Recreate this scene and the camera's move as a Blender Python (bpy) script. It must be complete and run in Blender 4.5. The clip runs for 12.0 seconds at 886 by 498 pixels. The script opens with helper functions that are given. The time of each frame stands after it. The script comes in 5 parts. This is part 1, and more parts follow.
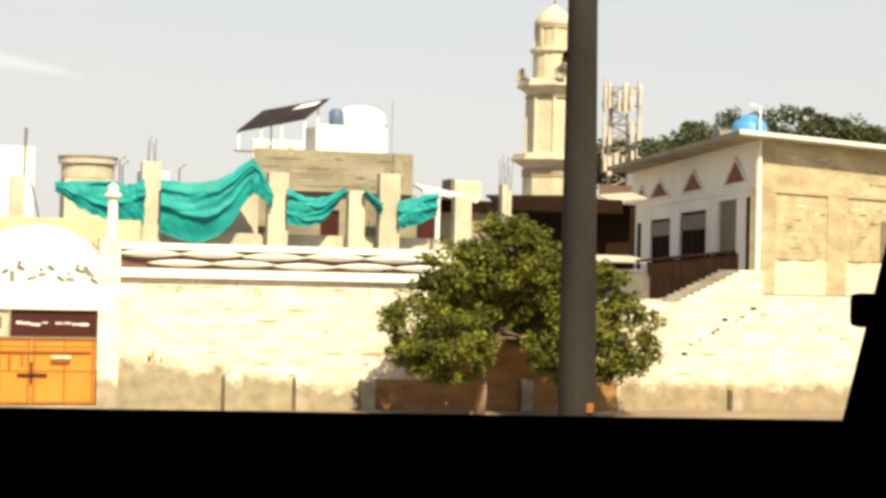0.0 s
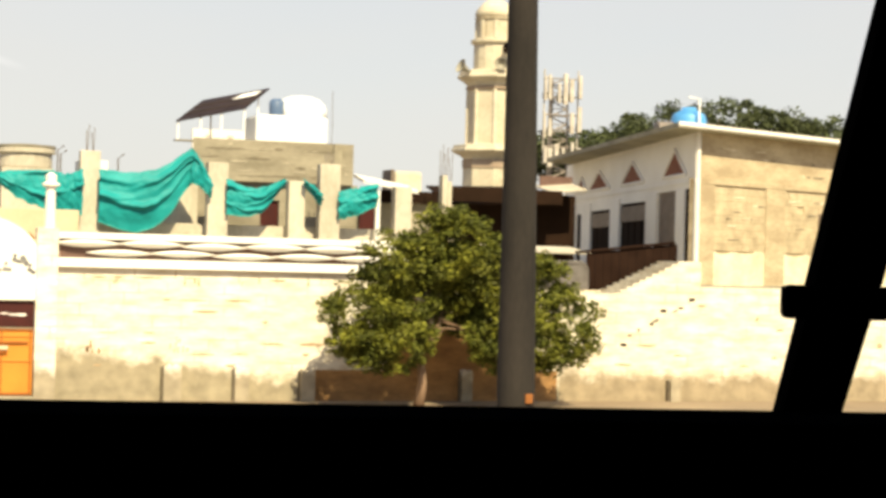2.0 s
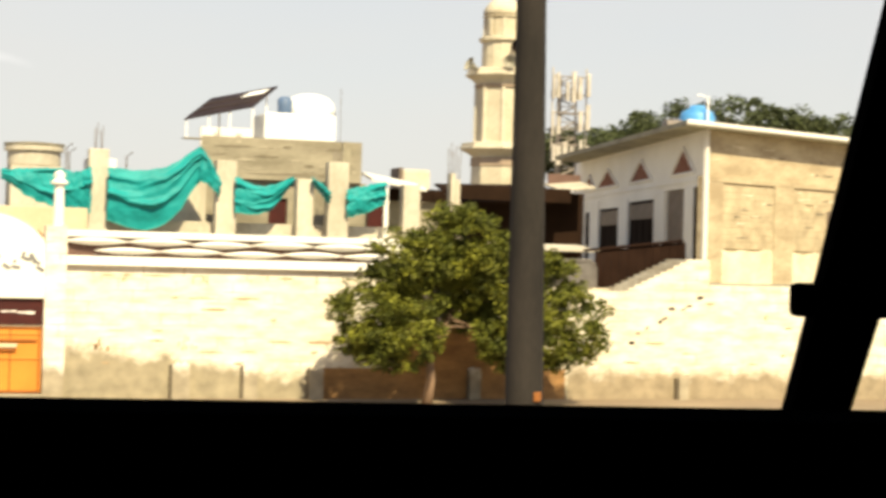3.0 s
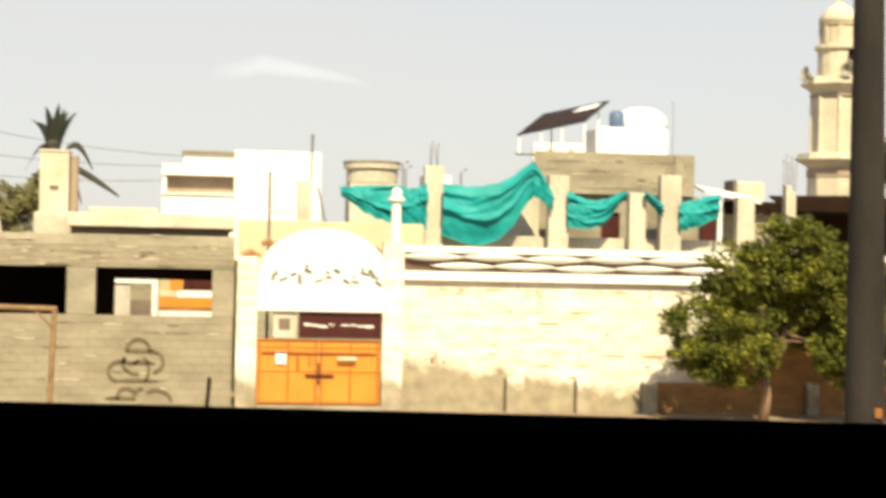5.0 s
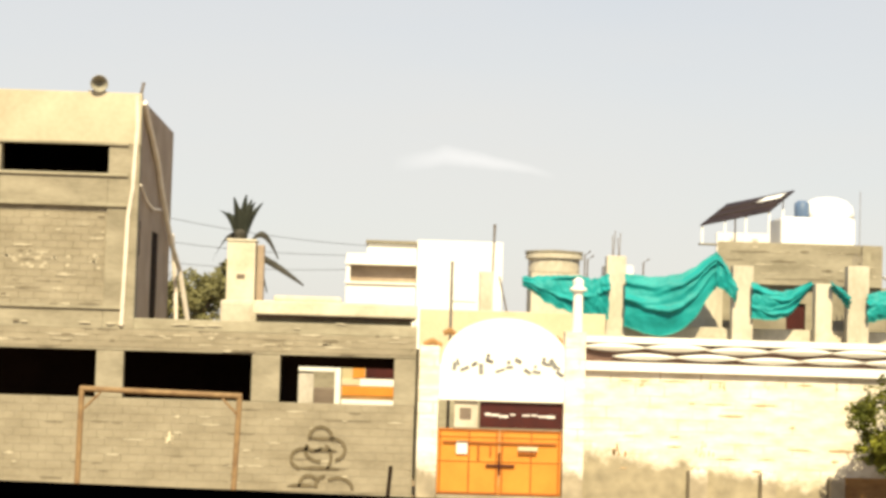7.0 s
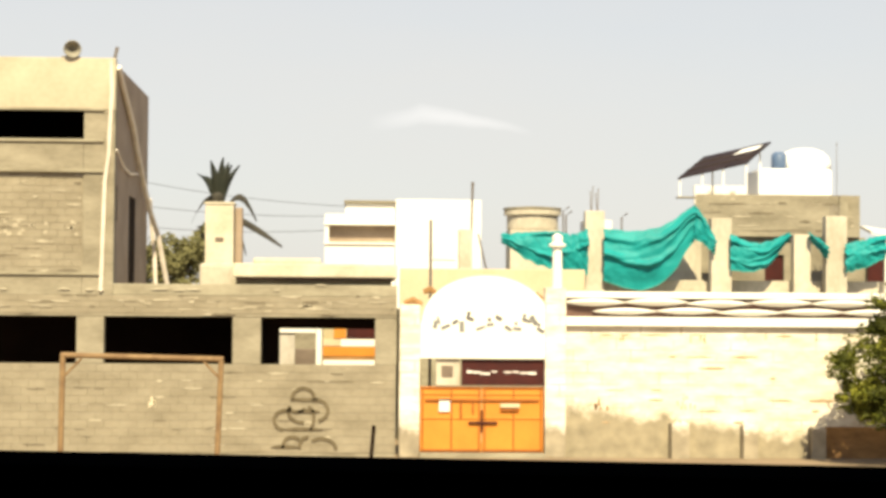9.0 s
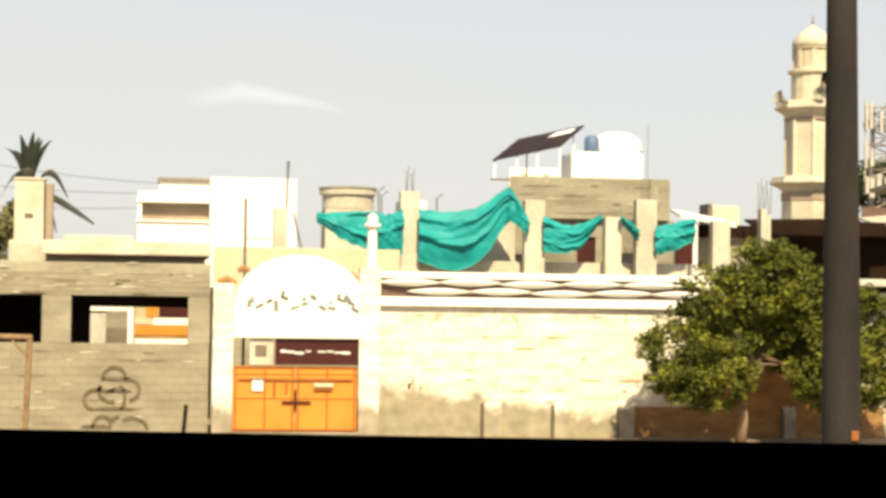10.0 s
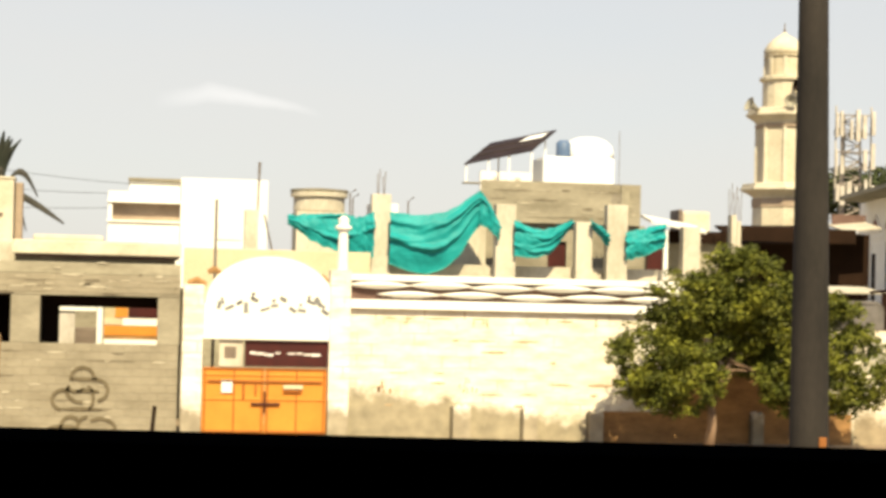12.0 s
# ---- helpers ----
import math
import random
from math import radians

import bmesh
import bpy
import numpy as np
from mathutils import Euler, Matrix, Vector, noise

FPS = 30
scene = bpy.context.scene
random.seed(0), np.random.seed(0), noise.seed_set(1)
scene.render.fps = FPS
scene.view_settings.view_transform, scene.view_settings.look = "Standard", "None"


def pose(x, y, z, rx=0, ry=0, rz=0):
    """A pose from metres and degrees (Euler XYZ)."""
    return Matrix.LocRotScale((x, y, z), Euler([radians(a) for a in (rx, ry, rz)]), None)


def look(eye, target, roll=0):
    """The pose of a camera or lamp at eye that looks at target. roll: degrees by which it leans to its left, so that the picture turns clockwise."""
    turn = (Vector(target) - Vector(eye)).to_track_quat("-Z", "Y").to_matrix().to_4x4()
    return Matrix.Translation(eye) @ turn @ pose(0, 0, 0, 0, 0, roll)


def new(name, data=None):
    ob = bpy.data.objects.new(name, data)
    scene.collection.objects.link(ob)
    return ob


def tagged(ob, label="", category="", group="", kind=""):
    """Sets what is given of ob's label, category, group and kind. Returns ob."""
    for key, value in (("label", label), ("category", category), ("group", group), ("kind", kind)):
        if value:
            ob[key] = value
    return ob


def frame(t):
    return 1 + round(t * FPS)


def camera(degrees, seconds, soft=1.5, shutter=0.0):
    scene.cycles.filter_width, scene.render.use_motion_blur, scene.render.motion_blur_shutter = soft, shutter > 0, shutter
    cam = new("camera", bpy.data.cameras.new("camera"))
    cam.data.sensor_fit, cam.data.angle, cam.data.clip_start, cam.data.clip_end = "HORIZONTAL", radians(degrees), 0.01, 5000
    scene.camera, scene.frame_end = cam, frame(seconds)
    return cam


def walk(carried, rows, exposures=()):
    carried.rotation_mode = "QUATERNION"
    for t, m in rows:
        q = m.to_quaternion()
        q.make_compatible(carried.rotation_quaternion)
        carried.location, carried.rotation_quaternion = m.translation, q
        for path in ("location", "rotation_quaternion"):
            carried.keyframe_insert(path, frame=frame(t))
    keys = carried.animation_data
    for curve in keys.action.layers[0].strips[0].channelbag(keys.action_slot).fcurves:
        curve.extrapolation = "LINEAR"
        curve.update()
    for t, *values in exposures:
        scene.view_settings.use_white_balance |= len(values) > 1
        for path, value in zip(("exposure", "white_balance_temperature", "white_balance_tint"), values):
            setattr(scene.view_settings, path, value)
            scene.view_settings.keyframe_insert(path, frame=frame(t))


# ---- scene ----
EYE = 3.9
cam = camera(27.53, 12.0, soft=3.4, shutter=0.4)
# seconds, small drift sideways and up in metres, then the three angles of the pose
ROWS = [
    (0, 0, 0, 90.713, -1.361, -16.716),
    (0.5, 0, 0, 90.432, -1.274, -16.730),
    (1, 0.0008, 0, 90.439, -1.283, -16.998),
    (1.5, 0.0018, 0, 90.253, -1.448, -17.674),
    (2, 0.0032, 0, 90.468, -1.506, -18.612),
    (2.5, 0.0037, 0, 90.647, -1.181, -19.753),
    (3, 0.003, 0, 90.397, -1.513, -18.350),
    (3.2, 0.0025, 0, 89.804, -1.428, -16.883),
    (4.8, 0, 0.0006, 90.027, -1.188, -8.762),
    (5, 0, 0.0006, 90.594, -1.218, -7.835),
    (5.5, 0, 0.0006, 92.277, -1.696, -4.822),
    (6, 0, 0.0004, 92.952, -2.117, -4.529),
    (6.5, 0, 0.0004, 93.548, -1.428, -2.610),
    (6.7, 0, 0.0006, 93.447, -1.778, -2.207),
    (8.3, 0, 0.002, 92.303, -0.465, -1.664),
    (8.5, 0, 0.002, 92.007, -0.381, -2.010),
    (9, 0, 0.0016, 91.994, -0.422, -2.717),
    (9.5, 0, 0.0014, 91.435, -0.532, -5.164),
    (10, 0, -0.0002, 91.417, -0.826, -8.584),
    (10.5, 0, -0.0006, 91.366, -0.938, -8.099),
    (11, 0, -0.0006, 90.674, -0.950, -8.008),
    (11.5, 0, -0.0007, 90.977, -0.905, -8.402),
    (12, 0, -0.0012, 91.539, -1.365, -9.521),
]
walk(cam, [(t, pose(x, 0, EYE + z, rx, ry, rz)) for t, x, z, rx, ry, rz in ROWS], [(0, 0.9), (12, 0.9)])

# ---- world and sun ----
SUN_EL, SUN_AZ = 46.0, 178.0   # azimuth clockwise from +y (ahead)
world = bpy.data.worlds.new("sky")
scene.world = world
world.use_nodes = True
wt = world.node_tree
wt.nodes.clear()


def wn(kind, **kw):
    n = wt.nodes.new(kind)
    for k, v in kw.items():
        n.inputs[k].default_value = v
    return n


def wmath(op, a, b=None, clamp=False):
    n = wt.nodes.new("ShaderNodeMath")
    n.operation = op
    n.use_clamp = clamp
    for i, v in enumerate((a, b)):
        if v is None:
            continue
        if isinstance(v, (int, float)):
            n.inputs[i].default_value = v
        else:
            wt.links.new(v, n.inputs[i])
    return n.outputs[0]


sky = wt.nodes.new("ShaderNodeTexSky")
sky.sky_type, sky.sun_disc = "NISHITA", False
sky.sun_elevation, sky.sun_rotation = radians(SUN_EL), radians(SUN_AZ)
sky.air_density, sky.dust_density, sky.ozone_density = 1.0, 1.2, 1.0
tc = wt.nodes.new("ShaderNodeTexCoord")
sep = wt.nodes.new("ShaderNodeSeparateXYZ")
wt.links.new(tc.outputs["Generated"], sep.inputs[0])
# thin high haze, with one wispy streak of cloud over the roofs
hz = wn("ShaderNodeTexNoise", Scale=3.0, Detail=5.0)
mp = wt.nodes.new("ShaderNodeMapping")
mp.inputs["Scale"].default_value = (1, 1, 4)
wt.links.new(tc.outputs["Generated"], mp.inputs[0])
wt.links.new(mp.outputs[0], hz.inputs["Vector"])
az = wmath("DIVIDE", sep.outputs[0], wmath("MAXIMUM", sep.outputs[1], 0.05))
el = wmath("DIVIDE", sep.outputs[2], wmath("MAXIMUM", sep.outputs[1], 0.05))
wob = wn("ShaderNodeTexNoise", Scale=26.0, Detail=6.0)
wt.links.new(tc.outputs["Generated"], wob.inputs["Vector"])
d = wmath("SUBTRACT", az, 0.034)
fall = wmath("MAXIMUM", d, 0.0)
ridge = wmath("SUBTRACT", 0.1105, wmath("ADD", wmath("MULTIPLY", fall, 0.165), wmath("MULTIPLY", wmath("MAXIMUM", wmath("MULTIPLY", d, -1.0), 0.0), 0.26)))
off = wmath("SUBTRACT", wmath("ADD", el, wmath("MULTIPLY", wob.outputs["Fac"], 0.009)), wmath("ADD", ridge, 0.0045))
thick = wmath("SUBTRACT", 0.0058, wmath("MULTIPLY", fall, 0.055))
lo = wmath("SUBTRACT", 1.0, wmath("POWER", wmath("DIVIDE", wmath("ABSOLUTE", off), thick), 1.5), True)
ends = wmath("SUBTRACT", 1.0, wmath("POWER", wmath("DIVIDE", wmath("ABSOLUTE", wmath("SUBTRACT", d, 0.017)), 0.046), 2.0), True)
streak = wmath("MULTIPLY", wmath("MULTIPLY", lo, ends), wmath("GREATER_THAN", sep.outputs[1], 0.1))
low = wmath("SUBTRACT", 1.0, wmath("POWER", wmath("DIVIDE", wmath("ABSOLUTE", sep.outputs[2]), 0.6), 2.0), True)
fac = wmath("MULTIPLY", low, wmath("ADD", 0.68, wmath("MULTIPLY", hz.outputs["Fac"], 0.32)), True)
mix = wt.nodes.new("ShaderNodeMixRGB")
mix.inputs[2].default_value = (5.95, 5.72, 5.36, 1)
wt.links.new(fac, mix.inputs[0])
wt.links.new(sky.outputs[0], mix.inputs[1])
bg = wn("ShaderNodeBackground", Strength=0.075)
wo = wt.nodes.new("ShaderNodeOutputWorld")
cloud = wt.nodes.new("ShaderNodeMixRGB")
cloud.inputs[2].default_value = (8.2, 8.0, 7.7, 1)
wt.links.new(wmath("MULTIPLY", streak, 0.42), cloud.inputs[0])
wt.links.new(mix.outputs[0], cloud.inputs[1])
wt.links.new(cloud.outputs[0], bg.inputs[0])
wt.links.new(bg.outputs[0], wo.inputs[0])

sun = new("sun", bpy.data.lights.new("sun", "SUN"))
sun.data.energy, sun.data.angle, sun.data.color = 4.55, radians(0.6), (1.0, 0.85, 0.54)
sa, se = radians(SUN_AZ), radians(SUN_EL)
to_sun = Vector((math.sin(sa) * math.cos(se), math.cos(sa) * math.cos(se), math.sin(se)))
sun.matrix_world = look(to_sun * 60, (0, 0, 0))


# ---- materials ----
def mat(name, c, c2=None, rough=0.85, scale=1.5, fine=25.0, bump=0.3, metal=0.0, stretch=(1, 1, 1), amount=0.5, spec=0.3, per=0.0, leafy=0.0):
    """Base colour c mottled with c2 at two scales, with a fine relief. per: variation from object to object."""
    m = bpy.data.materials.new(name)
    m.use_nodes = True
    nt = m.node_tree
    b = nt.nodes["Principled BSDF"]
    b.inputs["Roughness"].default_value = rough
    b.inputs["Metallic"].default_value = metal
    b.inputs["Specular IOR Level"].default_value = spec
    c2 = c2 or tuple(v * 0.65 for v in c)
    geo = nt.nodes.new("ShaderNodeNewGeometry")
    mp = nt.nodes.new("ShaderNodeMapping")
    mp.inputs["Scale"].default_value = stretch
    nt.links.new(geo.outputs["Position"], mp.inputs[0])
    n1 = nt.nodes.new("ShaderNodeTexNoise")
    n1.inputs["Scale"].default_value, n1.inputs["Detail"].default_value = scale, 6
    n2 = nt.nodes.new("ShaderNodeTexNoise")
    n2.inputs["Scale"].default_value, n2.inputs["Detail"].default_value = fine, 3
    for n in (n1, n2):
        nt.links.new(mp.outputs[0], n.inputs["Vector"])
    add = nt.nodes.new("ShaderNodeMath")
    add.operation = "MULTIPLY_ADD"
    add.inputs[1].default_value = 0.4
    nt.links.new(n2.outputs["Fac"], add.inputs[0])
    nt.links.new(n1.outputs["Fac"], add.inputs[2])
    ramp = nt.nodes.new("ShaderNodeMapRange")
    ramp.inputs["From Min"].default_value, ramp.inputs["From Max"].default_value = 0.5, 0.95
    ramp.inputs["To Max"].default_value = amount * 2
    nt.links.new(add.outputs[0], ramp.inputs[0])
    mx = nt.nodes.new("ShaderNodeMixRGB")
    mx.inputs[1].default_value, mx.inputs[2].default_value = (*c, 1), (*c2, 1)
    nt.links.new(ramp.outputs[0], mx.inputs[0])
    out = mx.outputs[0]
    if per or leafy:
        info = nt.nodes.new("ShaderNodeObjectInfo") if per else geo
        hsv = nt.nodes.new("ShaderNodeHueSaturation")
        mr = nt.nodes.new("ShaderNodeMapRange")
        mr.inputs["To Min"].default_value, mr.inputs["To Max"].default_value = 1 - per - leafy, 1 + per + leafy
        nt.links.new(info.outputs["Random" if per else "Random Per Island"], mr.inputs[0])
        nt.links.new(mr.outputs[0], hsv.inputs["Value"])
        nt.links.new(out, hsv.inputs["Color"])
        out = hsv.outputs[0]
    nt.links.new(out, b.inputs["Base Color"])
    if bump:
        bp = nt.nodes.new("ShaderNodeBump")
        bp.inputs["Strength"].default_value, bp.inputs["Distance"].default_value = bump, 0.02
        nt.links.new(add.outputs[0], bp.inputs["Height"])
        nt.links.new(bp.outputs[0], b.inputs["Normal"])
    return m


def worn_wall(name, paint, under, z_left, z_right, x_left, x_right):
    """Whitewash that has come off the foot of a wall in ragged patches, up to a line that falls from one end to the other."""
    m = mat(name, paint, (paint[0] * 0.66, paint[1] * 0.6, paint[2] * 0.5), 0.9, 2.2, 6, 0.5, stretch=(0.5, 1, 1.6), amount=0.5)
    nt = m.node_tree
    b = nt.nodes["Principled BSDF"]
    old = b.inputs["Base Color"].links[0].from_socket
    geo = nt.nodes.new("ShaderNodeNewGeometry")
    # faint courses and hairline cracks that show through the whitewash
    swap = nt.nodes.new("ShaderNodeMapping")
    swap.inputs["Rotation"].default_value = (radians(-90), 0, 0)
    nt.links.new(geo.outputs["Position"], swap.inputs[0])
    course = nt.nodes.new("ShaderNodeTexBrick")
    for k, v in (("Scale", 1.0), ("Mortar Size", 0.022), ("Mortar Smooth", 0.8), ("Brick Width", 0.8), ("Row Height", 0.32)):
        course.inputs[k].default_value = v
    course.inputs["Color1"].default_value = course.inputs["Color2"].default_value = (0, 0, 0, 1)
    course.inputs["Mortar"].default_value = (1, 1, 1, 1)
    nt.links.new(swap.outputs[0], course.inputs["Vector"])
    patchy = nt.nodes.new("ShaderNodeTexNoise")
    patchy.inputs["Scale"].default_value, patchy.inputs["Detail"].default_value = 1.1, 5
    nt.links.new(geo.outputs["Position"], patchy.inputs["Vector"])
    cut = nt.nodes.new("ShaderNodeMapRange")
    cut.inputs["From Min"].default_value, cut.inputs["From Max"].default_value = 0.46, 0.62
    cut.inputs["To Max"].default_value = 0.9
    nt.links.new(patchy.outputs["Fac"], cut.inputs[0])
    both = nt.nodes.new("ShaderNodeMath")
    both.operation = "MULTIPLY"
    nt.links.new(course.outputs["Color"], both.inputs[0])
    nt.links.new(cut.outputs[0], both.inputs[1])
    lined = nt.nodes.new("ShaderNodeMixRGB")
    lined.inputs[2].default_value = (paint[0] * 0.5, paint[1] * 0.42, paint[2] * 0.32, 1)
    nt.links.new(both.outputs[0], lined.inputs[0])
    nt.links.new(old, lined.inputs[1])
    old = lined.outputs[0]
    sp = nt.nodes.new("ShaderNodeSeparateXYZ")
    nt.links.new(geo.outputs["Position"], sp.inputs[0])
    line = nt.nodes.new("ShaderNodeMapRange")
    for k, v in (("From Min", x_left), ("From Max", x_right), ("To Min", z_left), ("To Max", z_right)):
        line.inputs[k].default_value = v
    nt.links.new(sp.outputs[0], line.inputs[0])
    n = nt.nodes.new("ShaderNodeTexNoise")
    n.inputs["Scale"].default_value, n.inputs["Detail"].default_value, n.inputs["Roughness"].default_value = 1.6, 9, 0.68
    nt.links.new(geo.outputs["Position"], n.inputs["Vector"])

    def calc(op, a, b_):
        q = nt.nodes.new("ShaderNodeMath")
        q.operation = op
        for i, v in enumerate((a, b_)):
            if isinstance(v, (int, float)):
                q.inputs[i].default_value = v
            else:
                nt.links.new(v, q.inputs[i])
        return q.outputs[0]
    edge = calc("ADD", line.outputs[0], calc("MULTIPLY", calc("SUBTRACT", n.outputs["Fac"], 0.5), 1.4))
    f = nt.nodes.new("ShaderNodeMapRange")
    f.inputs["From Min"].default_value, f.inputs["From Max"].default_value = -0.16, 0.22
    nt.links.new(calc("SUBTRACT", edge, sp.outputs[2]), f.inputs[0])
    n2 = nt.nodes.new("ShaderNodeTexNoise")
    n2.inputs["Scale"].default_value, n2.inputs["Detail"].default_value = 2.6, 8
    nt.links.new(geo.outputs["Position"], n2.inputs["Vector"])
    und = nt.nodes.new("ShaderNodeMixRGB")
    und.inputs[1].default_value, und.inputs[2].default_value = (*[v * 1.25 for v in under], 1), (*[v * 0.35 for v in under], 1)
    nt.links.new(n2.outputs["Fac"], und.inputs[0])
    mx = nt.nodes.new("ShaderNodeMixRGB")
    nt.links.new(f.outputs[0], mx.inputs[0])
    nt.links.new(old, mx.inputs[1])
    nt.links.new(und.outputs[0], mx.inputs[2])
    nt.links.new(mx.outputs[0], b.inputs["Base Color"])
    return m


CONCRETE = mat("raw_concrete", (0.325, 0.292, 0.218), (0.19, 0.168, 0.12), 0.92, 1.1, 9, 0.6, stretch=(0.55, 1, 1.5), amount=0.55)
CONCRETE2 = mat("plastered_concrete", (0.36, 0.33, 0.245), (0.22, 0.195, 0.14), 0.92, 0.9, 7, 0.4, stretch=(0.6, 1, 1.4), amount=0.6)
BLOCK = mat("concrete_block", (0.30, 0.265, 0.195), (0.20, 0.172, 0.12), 0.95, 1.3, 9, 0.6, stretch=(0.65, 1, 1.3), amount=0.45, per=0.04)
STAIN = mat("brown_crack", (0.46, 0.345, 0.21), (0.3, 0.21, 0.12), 0.95, 3, 14, 0.3)
TOWERBAND = mat("pale_band_plaster", (0.50, 0.45, 0.335), (0.35, 0.31, 0.22), 0.92, 0.8, 7, 0.3, amount=0.45)
MORTAR = mat("pale_mortar", (0.43, 0.385, 0.29), (0.36, 0.32, 0.24), 0.95, 3, 14, 0.4)
JOINT = mat("dark_joint", (0.12, 0.10, 0.068), (0.2, 0.17, 0.12), 0.95, 3, 14, 0.4)
PLINTH = mat("old_whitewash", (0.76, 0.69, 0.53), (0.52, 0.44, 0.30), 0.9, 1.1, 9, 0.4, amount=0.5)
# Brownish plaster; shaded tones of sides and recesses are put into it.
PLASTERSHADE = mat("brownish_plaster_and_shade", (0.37, 0.29, 0.215), (0.25, 0.19, 0.14), 0.9, 0.8, 8, 0.3, amount=0.5)
BLOCKPALE = mat("pale_block", (0.51, 0.425, 0.285), (0.31, 0.25, 0.16), 0.95, 1.6, 7, 0.8, per=0.06)
WHITEWASH = worn_wall("worn_whitewash", (0.80, 0.76, 0.665), (0.37, 0.32, 0.22), 1.35, 0.6, 6.0, 12.0)
WORNPIER = worn_wall("worn_pier_paint", (0.84, 0.81, 0.74), (0.40, 0.345, 0.25), 0.75, 0.75, 0.0, 6.0)
WHITE = mat("white_paint", (0.84, 0.82, 0.77), (0.74, 0.71, 0.64), 0.75, 0.8, 12, 0.15, amount=0.35)
HALLWHITE = mat("hall_white_paint", (0.82, 0.79, 0.74), (0.68, 0.64, 0.58), 0.8, 0.5, 9, 0.2, amount=0.4)
CREAM = mat("cream_paint", (0.50, 0.43, 0.255), (0.38, 0.32, 0.19), 0.8, 0.5, 8, 0.2, amount=0.4)
MINCREAM = mat("minaret_plaster", (0.62, 0.565, 0.44), (0.40, 0.345, 0.245), 0.85, 0.5, 6, 0.2)
ORANGE = mat("orange_gate_paint", (0.62, 0.25, 0.036), (0.50, 0.19, 0.026), 0.5, 1.5, 18, 0.1, amount=0.4)
DARKORANGE = mat("orange_frame_paint", (0.36, 0.115, 0.018), None, 0.5, 2, 18, 0.1)
SIGNRED = mat("maroon_sign", (0.058, 0.009, 0.006), (0.034, 0.006, 0.005), 0.5, 3, 20, 0.05)
LETTER = mat("white_lettering", (0.75, 0.72, 0.68), None, 0.6, 3, 20, 0.0, amount=0.1)
GREYLETTER = mat("grey_lettering", (0.11, 0.11, 0.115), (0.26, 0.26, 0.255), 0.7, 3, 20, 0.0)
TEAL = mat("teal_tarpaulin", (0.008, 0.29, 0.292), (0.005, 0.205, 0.205), 0.6, 1.2, 14, 0.25, amount=0.5)
HEM = mat("teal_hem", (0.03, 0.36, 0.32), (0.02, 0.27, 0.24), 0.6, 2, 14, 0.1)
PANEL = mat("solar_panel_back", (0.022, 0.014, 0.012), (0.04, 0.026, 0.022), 0.45, 2, 12, 0.05)
HOODGREY = mat("grey_sheet_metal", (0.17, 0.155, 0.145), (0.09, 0.08, 0.072), 0.5, 3, 20, 0.1, metal=0.3)
STEEL = mat("weathered_steel", (0.3, 0.28, 0.26), (0.18, 0.14, 0.11), 0.55, 4, 30, 0.1, metal=0.6)
PIPE = mat("pale_pipe", (0.78, 0.71, 0.62), (0.6, 0.53, 0.45), 0.5, 3, 20, 0.05)
TANKWHITE = mat("white_tank_plastic", (0.86, 0.86, 0.85), (0.78, 0.78, 0.77), 0.4, 0.8, 9, 0.05, amount=0.3)
TANKBLUE = mat("blue_tank_plastic", (0.1, 0.34, 0.68), (0.07, 0.25, 0.55), 0.4, 0.8, 9, 0.05)
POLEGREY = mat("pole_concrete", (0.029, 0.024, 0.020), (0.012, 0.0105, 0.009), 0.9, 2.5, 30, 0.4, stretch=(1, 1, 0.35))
DARKROOF = mat("rusty_sheet_roof", (0.024, 0.013, 0.008), (0.014, 0.008, 0.005), 0.9, 1.2, 12, 0.3, spec=0.05)
# Near-black: interior shade put into the colour; also used for dark objects.
DARK = mat("dark_and_interior_shade", (0.022, 0.013, 0.009), None, 0.9, 1, 10, 0.1, spec=0.05)
# Brown for the shade behind the petals, and for other brown parts.
PARABROWN = mat("brown_with_recess_shade", (0.15, 0.09, 0.072), (0.10, 0.06, 0.048), 0.9, 2, 16, 0.2)
BEIGE = mat("beige_paint", (0.62, 0.53, 0.36), (0.48, 0.39, 0.25), 0.85, 0.8, 10, 0.2, amount=0.4)
PALE = mat("pale_plaster", (0.58, 0.53, 0.43), (0.40, 0.36, 0.28), 0.9, 1.0, 8, 0.3, stretch=(1, 1, 0.6), amount=0.55)
HALLFRONT = mat("hall_front_plaster", (0.54, 0.455, 0.31), (0.33, 0.26, 0.165), 0.92, 0.8, 7, 0.4, stretch=(0.5, 1, 1.8), amount=0.6)
ANTENNA = mat("antenna_shell", (0.56, 0.52, 0.46), (0.36, 0.32, 0.27), 0.6, 2, 12, 0.05)
DUSTLEAF = mat("dusty_leaf", (0.24, 0.22, 0.09), (0.13, 0.125, 0.05), 0.8, 2, 9, 0.0, amount=0.7)
MINWHITE = mat("minaret_trim", (0.62, 0.57, 0.455), (0.46, 0.405, 0.3), 0.85, 1.0, 8, 0.2)
DULLBLUE = mat("dull_blue_plastic", (0.10, 0.16, 0.28), (0.08, 0.12, 0.2), 0.5, 2, 12, 0.05)
# Brown of the wall foot with the tree's shadow, and of brown details.
BROWNSHADE = mat("brown_dado_and_shade", (0.42, 0.235, 0.09), (0.21, 0.115, 0.047), 0.9, 1.8, 9, 0.5, stretch=(0.6, 1, 1.5))
TERRACOTTA = mat("terracotta_panel", (0.235, 0.098, 0.062), (0.16, 0.064, 0.042), 0.9, 1.5, 14, 0.3)
SHUTTER = mat("brown_shutter", (0.20, 0.155, 0.12), (0.13, 0.10, 0.077), 0.7, 1, 12, 0.2, stretch=(1, 1, 3))
